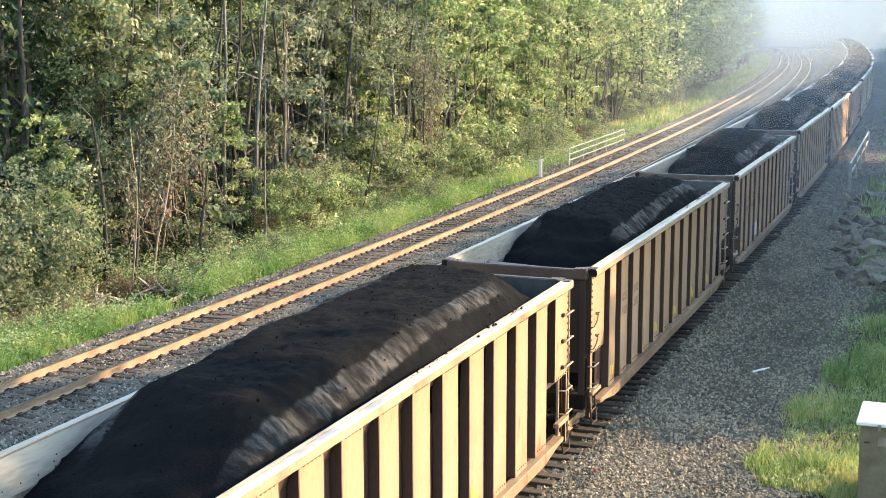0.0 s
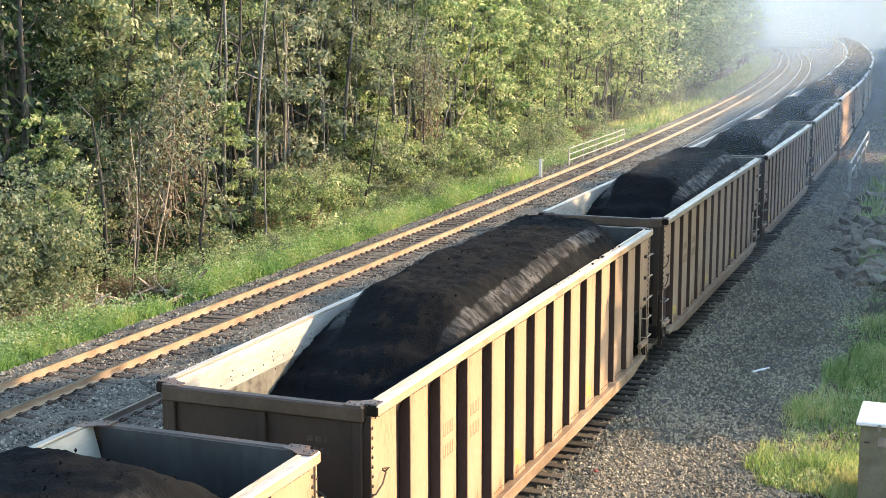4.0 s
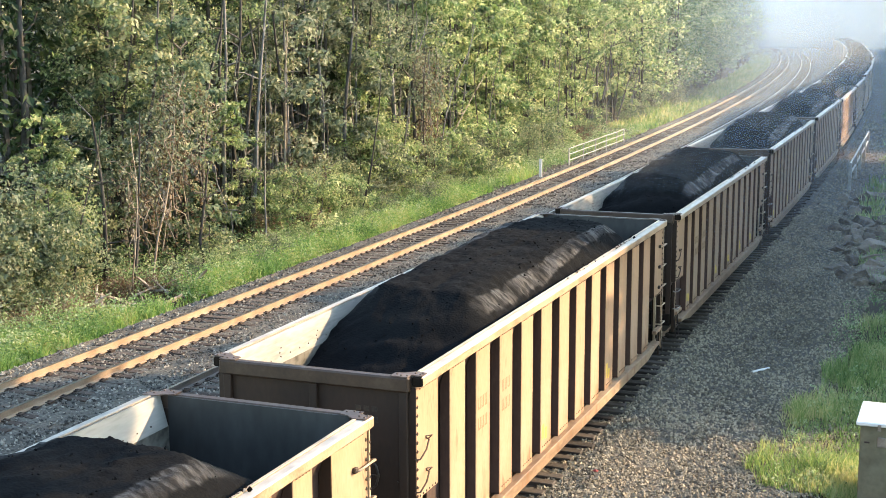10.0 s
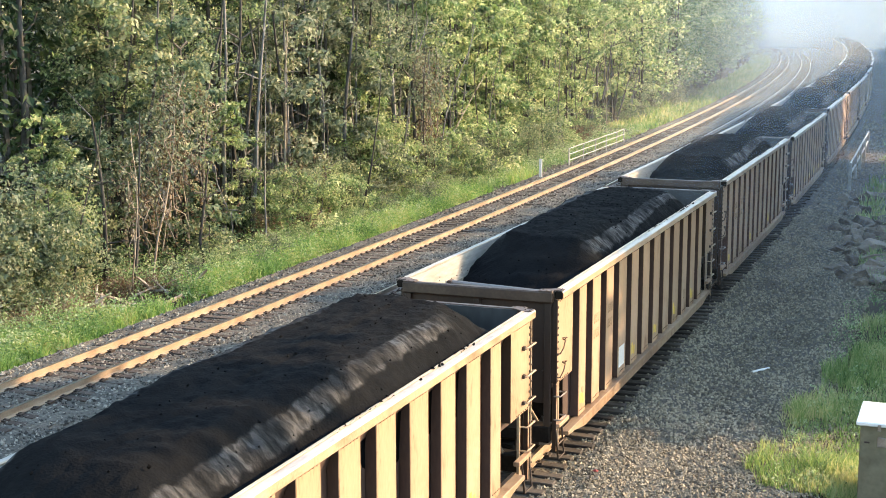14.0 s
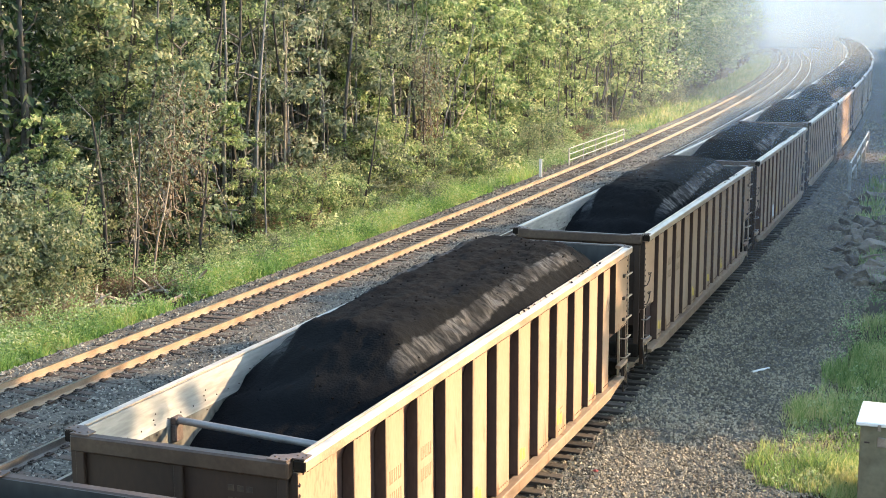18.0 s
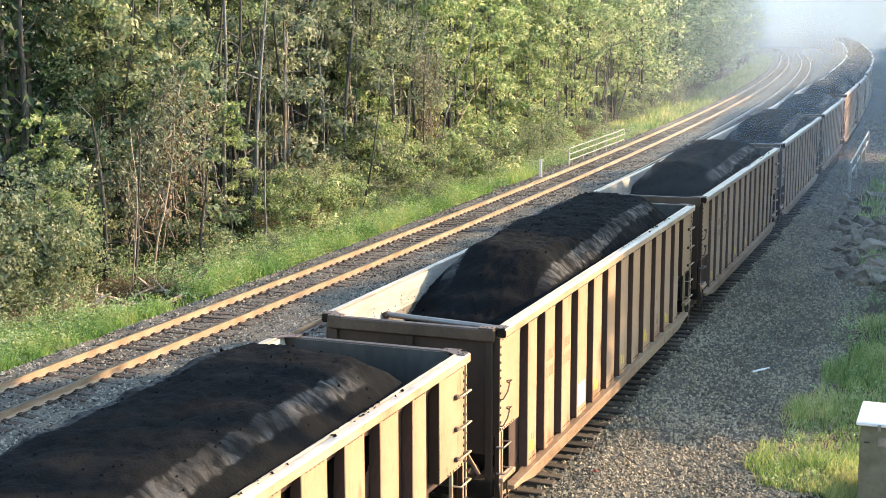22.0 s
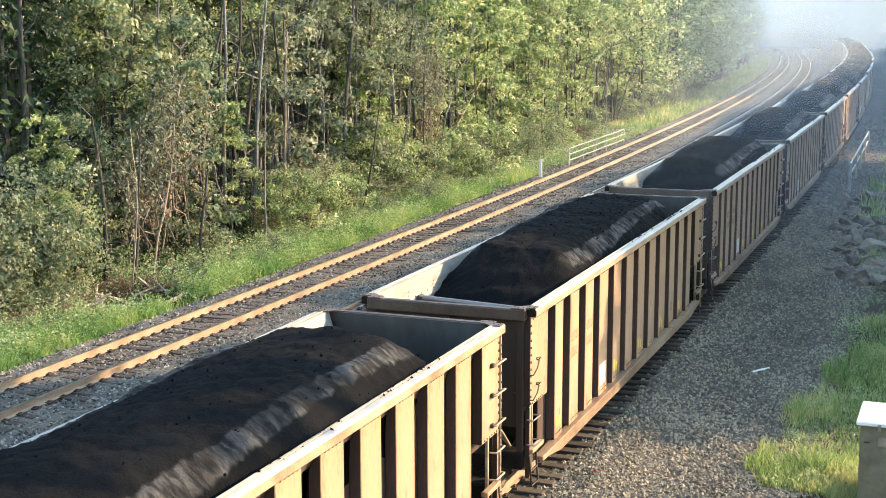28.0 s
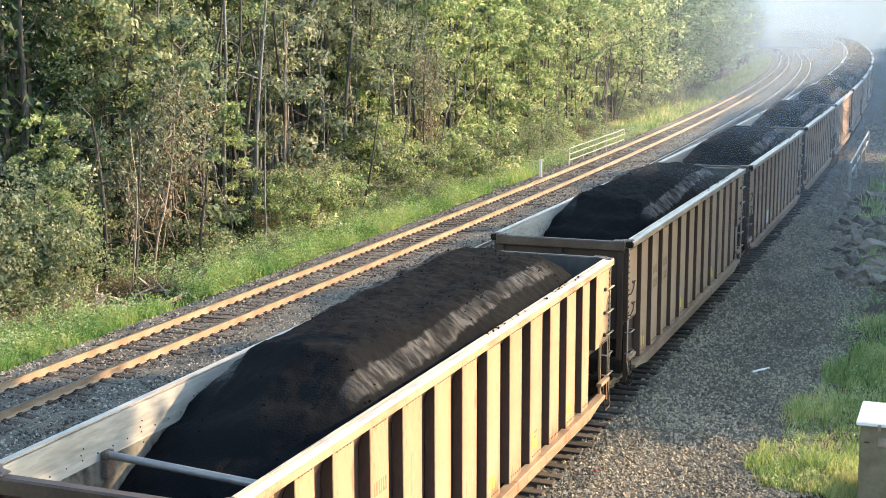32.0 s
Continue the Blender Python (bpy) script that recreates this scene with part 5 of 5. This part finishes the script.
grass("grass", 11000, (4.4, 7.0), (25.0, 38), (0.10, 0.40), (0.005, 0.012), 1.3, lambda o, y: np.interp(o - np.clip(y - 28.5, 0, 10) * 0.09, [4.4, 4.75, 5.15], [0.6, 0.1, -0.9]), GRASSDRY, "bright sunlit grass beside the cabinet")


def weeds(name, count, off_range, y_range, height, leaf, bias, mat, label):
    """Low leafy plants, many small leaves on each."""
    off = rng.uniform(*off_range, count)
    y = y_range[0] + (y_range[1] - y_range[0]) * rng.random(count) ** bias
    bx, bz = bends(y)
    clear = np.hypot(off + 16.2, (y - 35.6) * 0.6) > 1.3
    off, y, bx, bz = off[clear], y[clear], bx[clear], bz[clear]
    count = len(off)
    root = np.stack([off + bx, y, ground_height(off) + bz], -1)
    h = rng.uniform(*height, count)
    m = 26
    f = rng.random((count, m, 1))
    wide = (0.08 + 0.28 * h)[:, None, None]
    c = root[:, None] + np.concatenate([rng.normal(0, 1, (count, m, 2)) * wide * (1.1 - 0.7 * f), f * h[:, None, None]], -1)
    c = c.reshape(-1, 3)
    out = rng.normal(0, 0.4, c.shape) + [0.1, -0.1, 0.7]
    V, F = leaf_arrays(c, rng.uniform(*leaf, len(c)), out, 0.5)
    ob = new(name, fast_mesh(name, V, F, mat))
    return tagged(ob, label, "weeds", kind="stuff")


weeds("weeds", 2600, (-19.5, -14.3), (25, 105), (0.25, 1.0), (0.06, 0.15), 1.5, WEED, "pale green leafy weeds on the verge")
weeds("weeds", 1500, (-16.8, -14.1), (24.5, 34.8), (0.3, 0.75), (0.035, 0.085), 1.0, GRASS, "dense bright green feathery weeds beside the ballast")
weeds("weeds", 1500, (-15.9, -14.1), (37, 64), (0.3, 0.85), (0.05, 0.12), 1.2, GRASS, "green feathery weeds along the edge of the ballast")
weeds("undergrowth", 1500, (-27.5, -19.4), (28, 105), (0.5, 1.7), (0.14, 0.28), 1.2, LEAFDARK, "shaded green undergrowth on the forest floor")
weeds("weeds", 420, (-17.2, -14.9), (33.6, 38.6), (0.06, 0.28), (0.06, 0.13), 1.0, LEAFDRY, "low brown litter of dead leaves and stalks")
weeds("weeds", 620, (-18.9, -15.5), (30.5, 38), (0.2, 0.75), (0.06, 0.14), 1.0, LEAFDRY, "brown withered weeds on the verge")
weeds("weeds", 420, (5.0, 8.4), (25, 60), (0.15, 0.5), (0.04, 0.10), 1.2, WEED, "leafy weeds among the grass beside the gravel")
grass("grass", 9000, (3.6, 8.0), (60, 150), (0.2, 0.6), (0.015, 0.04), 1.4, lambda o, y: np.interp(o, [3.6, 4.6, 5.6], [0.3, -0.1, -0.8]), GRASSDRY, "tall weeds beside the line past the rubble")
for i in range(16):
    y = 62 + 5.0 * i * (1 + i * 0.02)
    x = bend(y)[0] + (rt.uniform(5.4, 7.0) if y < 96 else rt.uniform(3.8, 6.0))
    tree("bush", BUSH[rt.randrange(4)], (x, y, floor_at(x, y) - 0.05), rt.uniform(0, 6.28), rt.uniform(0.5, 0.9), "green leafy shrub on the bank beside the line", "shrubs on the bank", "bush")


# ---- small things ----
def railing(name, feet, height, rails, label, w=0.035, r=0.024):
    """Posts at the feet, pipes along them."""
    fence = new(name)
    base = Vector(feet[0])
    fence.location = base
    for f in feet:
        p = Vector(f) - base
        part("post", boxes((p.x - w, p.x + w, p.y - w, p.y + w, p.z - 0.25, p.z + height), bevel=0.008), RAILING, fence)
    for h in rails:
        pts = [tuple(Vector(f) - base + Vector((0, 0, h))) for f in feet]
        part("rail_pipe", tubes("rail_pipe", [rod(*pts, r=r)], RAILING, 6), None, fence)
    return tagged(fence, label, "railing", group="bridge railings")


railing("railing", [(-13.55, 75.2, -0.40), (-13.62, 78.5, -0.40), (-13.70, 81.5, -0.42), (-13.80, 84.5, -0.42), (-13.9, 87.5, -0.45), (-14.0, 89.8, -0.45)], 1.05, (0.35, 0.70, 1.03), "pale painted bridge railing beside the far track")
railing("railing", [(2.3, 71.1, -0.4), (2.13, 76.2, -0.42), (1.95, 81.2, -0.44), (1.78, 86.3, -0.46), (1.6, 91.4, -0.48)], 1.22, (0.62, 1.19), "pale painted bridge railing beside the train", 0.075, 0.05)

post = new("marker_post")
post.location = (-13.3, 69.0, -0.5)
part("post", boxes((-0.075, 0.075, -0.05, 0.05, -0.2, 1.12), bevel=0.012), WHITE, post)
part("cap", boxes((-0.09, 0.09, -0.065, 0.065, 1.122, 1.16), bevel=0.01), WHITE, post)
tagged(post, "short white lineside marker post on the verge", "marker post")

cab = new("relay_cabinet")
cab.location = (6.62, 24.45, -0.62)
part("body", boxes((0, 0.95, 0.05, 1.25, 0, 1.66), bevel=0.02), CABINET, cab, "weathered olive-grey steel body")
part("lid", boxes((-0.07, 1.02, -0.05, 1.35, 1.663, 1.74), bevel=0.02), LID, cab, "overhanging white lid")
part("latch", boxes((0.30, 0.48, 0.015, 0.047, 1.28, 1.46), bevel=0.01), STEEL, cab)
part("vent", boxes((0.08, 0.17, 0.03, 0.047, 1.33, 1.36), bevel=0.004), IRON, cab)
part("lid_hasp", boxes((0.30, 0.36, -0.075, -0.052, 1.60, 1.72), bevel=0.006), STEEL, cab)
tagged(cab, "olive-grey metal cabinet with a white lid beside the line", "cabinet")


def rock(place, size, seed, flat=0.7):
    """A broken block: a cube cut by random planes."""
    r = random.Random(seed)
    bm = bmesh.new()
    bmesh.ops.create_cube(bm, size=2)
    for i in range(9):
        n = Vector((r.gauss(0, 1), r.gauss(0, 1), r.gauss(0.2, 1))).normalized()
        cut = bmesh.ops.bisect_plane(bm, geom=bm.verts[:] + bm.edges[:] + bm.faces[:], plane_co=n * r.uniform(0.65, 1.0), plane_no=n, clear_outer=True)
        edges = [e for e in cut["geom_cut"] if isinstance(e, bmesh.types.BMEdge)]
        if edges:
            bmesh.ops.contextual_create(bm, geom=edges)
    for v in bm.verts:
        v.co = Vector((v.co.x * size * r.uniform(0.95, 1.05), v.co.y * size * 0.75, v.co.z * size * flat))
    bmesh.ops.bevel(bm, geom=bm.edges[:], offset=size * 0.05, segments=1, affect="EDGES")
    me = bpy.data.meshes.new("rock")
    bm.to_mesh(me)
    bm.free()
    me.materials.append(ROCK)
    ob = new("rock", me)
    ob.matrix_basis = pose(*place, r.uniform(-25, 25), r.uniform(-25, 25), r.uniform(0, 360))
    return tagged(ob, "broken grey rock in a rubble pile beside the gravel", "rock", group="rubble rocks")


rr = random.Random(9)
for i in range(85):
    y = rr.uniform(45, 68)
    x = np.interp(y, [45, 56, 68], [5.0, 3.9, 2.9]) + rr.uniform(-0.6, 1.1)
    s = rr.choice((0.08, 0.10, 0.13, 0.16, 0.2, 0.24, 0.32))
    rock((x, y, floor_at(x, y) + s * 0.35), s, i)


for x, y, s in ((3.1, 57.6, 0.55), (3.9, 56.4, 0.65), (5.2, 48.4, 0.55), (4.6, 46.6, 0.6), (4.5, 60.3, 0.7), (3.8, 58.6, 0.5), (3.3, 67.5, 0.7), (4.9, 53.2, 0.75), (3.5, 52.6, 0.4), (3.9, 54.0, 0.45), (4.3, 47.8, 0.4), (5.0, 57.5, 0.7), (5.4, 51.0, 0.6)):
    s *= 0.8
    rock((x, y, floor_at(x, y) + s * 0.1), s, int(x * 100 + y), 0.5)


def slab(place, length, width, thick, turn, tilt, seed):
    """A long broken slab with ragged ends, half sunk in the rubble."""
    r = random.Random(seed)
    bm = bmesh.new()
    n = 7
    low, top = [], []
    for side in (-1, 1):
        for i in range(n):
            u = (i / (n - 1) - 0.5) * side
            x, y = u * length, side * width * (0.5 + r.uniform(-0.16, 0.12))
            low.append(bm.verts.new((x, y, -thick / 2 + r.uniform(-0.03, 0.03))))
            top.append(bm.verts.new((x + r.uniform(-0.04, 0.04), y * r.uniform(0.72, 0.95), thick / 2 + r.uniform(-0.05, 0.05))))
    bm.faces.new(top)
    bm.faces.new(low[::-1])
    for i in range(len(low)):
        j = (i + 1) % len(low)
        bm.faces.new((low[i], low[j], top[j], top[i]))
    bmesh.ops.triangulate(bm, faces=bm.faces[:])
    bmesh.ops.recalc_face_normals(bm, faces=bm.faces[:])
    me = bpy.data.meshes.new("rock")
    bm.to_mesh(me)
    bm.free()
    me.materials.append(ROCK)
    ob = new("rock", me)
    ob.matrix_basis = pose(*place, tilt, r.uniform(-12, 12), turn)
    return tagged(ob, "long broken buff rock slab tilted in the rubble", "rock", group="rubble rocks")


for x, y, ln, wd, th, turn, tilt in ((4.35, 58.6, 2.0, 0.8, 0.3, 120, 18), (3.9, 57.0, 1.5, 0.7, 0.28, 60, -14), (4.7, 56.2, 1.1, 0.6, 0.3, 150, 22), (4.3, 47.6, 1.0, 0.55, 0.26, 80, 30),
                                     (4.8, 47.0, 1.3, 0.6, 0.3, 100, -24), (3.9, 48.6, 0.9, 0.4, 0.2, 40, 12), (4.4, 67.0, 1.9, 1.0, 0.5, 20, 10), (5.1, 64.5, 1.6, 0.9, 0.5, 160, -12), (5.4, 49.0, 1.2, 0.8, 0.4, 75, 15)):
    slab((x, y, floor_at(x, y) + th * 0.35), ln, wd, th, turn, tilt, int(x * 37 + y * 11))


def stick(points, r, label, mat):
    me = tubes("stick", [(points, [r, r * 0.9, r * 0.6])], mat, 6)
    return tagged(new("stick", me), label, "stick")


stick([(3.40, 33.3, -0.50), (3.56, 33.55, -0.49), (3.74, 33.8, -0.48)], 0.035, "short white stick lying on the gravel", WHITE)
stick([(4.6, 50.0, -0.35), (5.0, 50.1, -0.25), (5.5, 50.3, -0.2)], 0.05, "pale broken branch on the rubble", WOODDEAD)
rs = random.Random(31)
for i in range(30):
    x, y = -16.1 + rs.uniform(-1.1, 1.0), 36.0 + rs.uniform(-2.4, 3.0)
    a, e, ln = rs.uniform(0, 6.283), rs.uniform(0.05, 0.7), rs.uniform(0.5, 1.3)
    d = Vector((math.cos(a) * math.cos(e), math.sin(a) * math.cos(e), math.sin(e))) * ln
    p = Vector((x, y, floor_at(x, y) + 0.04))
    stick([p, p + d * 0.5 + Vector((0.04, -0.03, 0.03)), p + d], rs.uniform(0.025, 0.075), "pale dead branch lying in the weeds", WOODDEAD)

for a, b, r, say in (((2.62, 45.5), (2.95, 44.6), 0.02, "thin pale stick lying on the gravel"), ((2.7, 52.7), (3.4, 51.9), 0.03, "pale broken branch at the edge of the rubble"),
                     ((4.6, 28.3), (4.95, 28.0), 0.015, "thin pale stick lying on the gravel"), ((4.0, 31.0), (4.3, 30.8), 0.012, "thin pale stick lying on the gravel"), ((3.6, 43.0), (4.2, 42.6), 0.018, "thin pale stick lying on the gravel")):
    za, zb = floor_at(*a) + 0.06, floor_at(*b) + 0.07
    stick([(*a, za), ((a[0] + b[0]) / 2 + 0.03, (a[1] + b[1]) / 2, (za + zb) / 2 + 0.02), (*b, zb)], r, say, WOODDEAD)
RED = material("faded_red", [(0.22, 0.03, 0.025), (0.36, 0.07, 0.06)], 0.7, 0.0, 9, 40)
scrap = new("litter", fast_mesh("litter", [(-0.09, -0.05, 0.02), (0.08, -0.06, 0.0), (0.1, 0.05, 0.03), (-0.07, 0.06, 0.0), (0.0, 0.0, 0.07), (0.02, -0.01, -0.02)],
                                [(0, 1, 4), (1, 2, 4), (2, 3, 4), (3, 0, 4), (1, 0, 5), (2, 1, 5), (3, 2, 5), (0, 3, 5)], RED))
scrap.scale = (0.6, 0.6, 0.6)
scrap.location = (1.95, 23.9, floor_at(1.95, 23.9) + 0.06)
tagged(scrap, "crumpled piece of red litter on the ballast", "litter")
cable = new("cable", tubes("cable", [([(-13.1, 28.3, -0.28), (-13.35, 27.9, -0.40), (-13.66, 27.9, -0.52), (-13.8, 27.5, -0.55), (-13.7, 26.9, -0.52), (-13.6, 25.6, -0.50), (-13.75, 24.0, -0.55)], [0.022] * 7)], IRON, 6))
tagged(cable, "black cable lying along the edge of the ballast", "cable")

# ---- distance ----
# self-lit sheet: far haze and hills are painted as a glowing ramp
GLOWHAZE = bpy.data.materials.new("glowing_haze")
GLOWHAZE.use_nodes = True
hn, hl = GLOWHAZE.node_tree.nodes, GLOWHAZE.node_tree.links
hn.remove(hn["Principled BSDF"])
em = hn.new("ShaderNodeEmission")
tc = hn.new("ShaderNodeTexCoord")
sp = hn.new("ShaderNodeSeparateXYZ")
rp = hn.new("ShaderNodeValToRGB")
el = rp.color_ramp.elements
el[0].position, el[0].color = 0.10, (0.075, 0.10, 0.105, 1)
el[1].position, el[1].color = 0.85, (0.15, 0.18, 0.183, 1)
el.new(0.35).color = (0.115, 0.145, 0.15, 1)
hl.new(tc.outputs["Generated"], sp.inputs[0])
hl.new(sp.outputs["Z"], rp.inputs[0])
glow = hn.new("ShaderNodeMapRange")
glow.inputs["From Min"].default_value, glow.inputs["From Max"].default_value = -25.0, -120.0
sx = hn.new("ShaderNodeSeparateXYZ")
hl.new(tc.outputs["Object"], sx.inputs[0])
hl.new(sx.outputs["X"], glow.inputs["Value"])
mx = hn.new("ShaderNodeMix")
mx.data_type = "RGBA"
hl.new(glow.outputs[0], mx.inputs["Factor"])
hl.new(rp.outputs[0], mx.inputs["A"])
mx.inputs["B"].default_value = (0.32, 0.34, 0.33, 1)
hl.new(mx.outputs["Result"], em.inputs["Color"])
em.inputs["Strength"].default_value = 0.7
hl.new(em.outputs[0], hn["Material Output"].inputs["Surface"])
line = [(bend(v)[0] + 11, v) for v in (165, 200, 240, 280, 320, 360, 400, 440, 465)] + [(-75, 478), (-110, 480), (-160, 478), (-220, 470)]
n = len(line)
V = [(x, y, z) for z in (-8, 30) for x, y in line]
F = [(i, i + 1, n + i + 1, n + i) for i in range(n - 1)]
back = new("backdrop", fast_mesh("backdrop", V, F, GLOWHAZE))
tagged(back, "self-lit backdrop sheet painted as pale blue haze", "haze", kind="structure")


# ---- morning mist ----
def mist_material(thick, left):
    """A thin veil of droplets: lets most light pass and scatters the rest; thins out towards the ground."""
    m = bpy.data.materials.new("mist")
    m.use_nodes = True
    n, l = m.node_tree.nodes, m.node_tree.links
    n.remove(n["Principled BSDF"])
    clear, haze, mix = n.new("ShaderNodeBsdfTransparent"), n.new("ShaderNodeBsdfTranslucent"), n.new("ShaderNodeMixShader")
    haze.inputs["Color"].default_value = (0.54, 0.65, 0.77, 1)
    tc, xyz, ns = n.new("ShaderNodeTexCoord"), n.new("ShaderNodeSeparateXYZ"), n.new("ShaderNodeTexNoise")
    l.new(tc.outputs["Object"], xyz.inputs[0])
    l.new(tc.outputs["Object"], ns.inputs["Vector"])
    ns.inputs["Scale"].default_value = 0.12
    low, puff, times = n.new("ShaderNodeMapRange"), n.new("ShaderNodeMapRange"), n.new("ShaderNodeMath")
    low.interpolation_type = "SMOOTHSTEP"
    low.inputs["From Min"].default_value, low.inputs["From Max"].default_value = 0.0, 2.2
    l.new(xyz.outputs["Z"], low.inputs["Value"])
    puff.inputs["To Min"].default_value, puff.inputs["To Max"].default_value = thick * 0.7, thick * 1.3
    l.new(ns.outputs["Fac"], puff.inputs["Value"])
    times.operation = "MULTIPLY"
    rim, both = n.new("ShaderNodeMapRange"), n.new("ShaderNodeMath")
    rim.interpolation_type = "SMOOTHSTEP"
    rim.inputs["From Min"].default_value, rim.inputs["From Max"].default_value = left, left + 9.0
    l.new(xyz.outputs["X"], rim.inputs["Value"])
    both.operation = "MULTIPLY"
    l.new(rim.outputs[0], both.inputs[0])
    l.new(low.outputs[0], both.inputs[1])
    l.new(both.outputs[0], times.inputs[0])
    l.new(puff.outputs[0], times.inputs[1])
    l.new(times.outputs[0], mix.inputs[0])
    l.new(clear.outputs[0], mix.inputs[1])
    l.new(haze.outputs[0], mix.inputs[2])
    l.new(mix.outputs[0], n["Material Output"].inputs["Surface"])
    return m


def mist_veil(y, left, right, height, thick):
    """One bank of mist hanging across the line, square to it."""
    bx, bz = bend(y)
    turn = 2 * 2.717e-4 * max(y - 26, 0)
    V = [(u, 0.4 * math.sin(u * 0.21 + y), z) for z in (0.0, height / 2, height) for u in np.linspace(left, right, 13)]
    F = [(r * 13 + i, r * 13 + i + 1, r * 13 + 14 + i, r * 13 + 13 + i) for r in range(2) for i in range(12)]
    ob = new("mist", fast_mesh("mist", V, F, mist_material(thick, left), smooth=True))
    ob.matrix_basis = Matrix.LocRotScale((bx, y, bz - 0.25), Euler((0, 0, turn)), None)
    return tagged(ob, "thin pale veil of morning mist across the curving line", "mist", group="banks of morning mist", kind="stuff")


for y, left, right, height, thick in ((37, -5, 12, 10, 0.06), (52, -7, 12, 11, 0.08), (72, -9, 13, 12, 0.08), (100, -11, 16, 13, 0.06), (142, -16, 22, 15, 0.05),
                                      (195, -25, 34, 18, 0.15), (245, -32, 46, 20, 0.30), (300, -40, 70, 24, 0.38)):
    mist_veil(y, left, right, height, thick)


# ---- what moves ----
def motions():
    """The train rolls away along the line at about 5.8 metres a second."""
    ya = np.linspace(-260, 620, 1761)
    xa, _ = bends(ya)
    sa = np.concatenate([[0], np.cumsum(np.hypot(np.diff(xa), np.diff(ya)))])
    sa -= np.interp(0, ya, sa)
    when = [0.0, 1.456, 7.5, 10.09, 12.99, 16.5, 19.0, 21.5, 25.0, 28.0, 30.11, 32.0]
    gone = [-8.40, -0.03, 34.91, 49.95, 66.70, 87.20, 101.83, 116.54, 136.80, 154.29, 166.70, 177.70]

    def on_line(s):
        y = float(np.interp(s, sa, ya))
        x, z = bend(y)
        return Vector((x, y, z))

    roll = [i * 0.12 for i in range(267)] + [32.0]
    for k, wagon, load, drop in train:
        rows = []
        for t in range(0, 33):
            s = 16.65 + float(np.interp(t, when, gone)) - 16.65 * k
            a, b = on_line(s + 1.62), on_line(s + LEN - 1.62)
            d = (b - a).normalized()
            turn = d.to_track_quat("Y", "Z").to_matrix().to_4x4()
            rows.append((float(t), Matrix.Translation(a - d * 1.62) @ turn))
        walk(wagon, rows)
        walk(load, [(t, Matrix.Translation((0, 0, -drop)) @ m) for t, m in rows])
        if k < -3:
            continue
        for part_ in wagon.children_recursive:
            if part_.name.startswith("wheelset"):
                at = part_.location.copy()
                walk(part_, [(t, Matrix.Translation(at) @ Matrix.Rotation(-float(np.interp(t, when, gone)) / 0.46, 4, "X")) for t in roll])


motions()
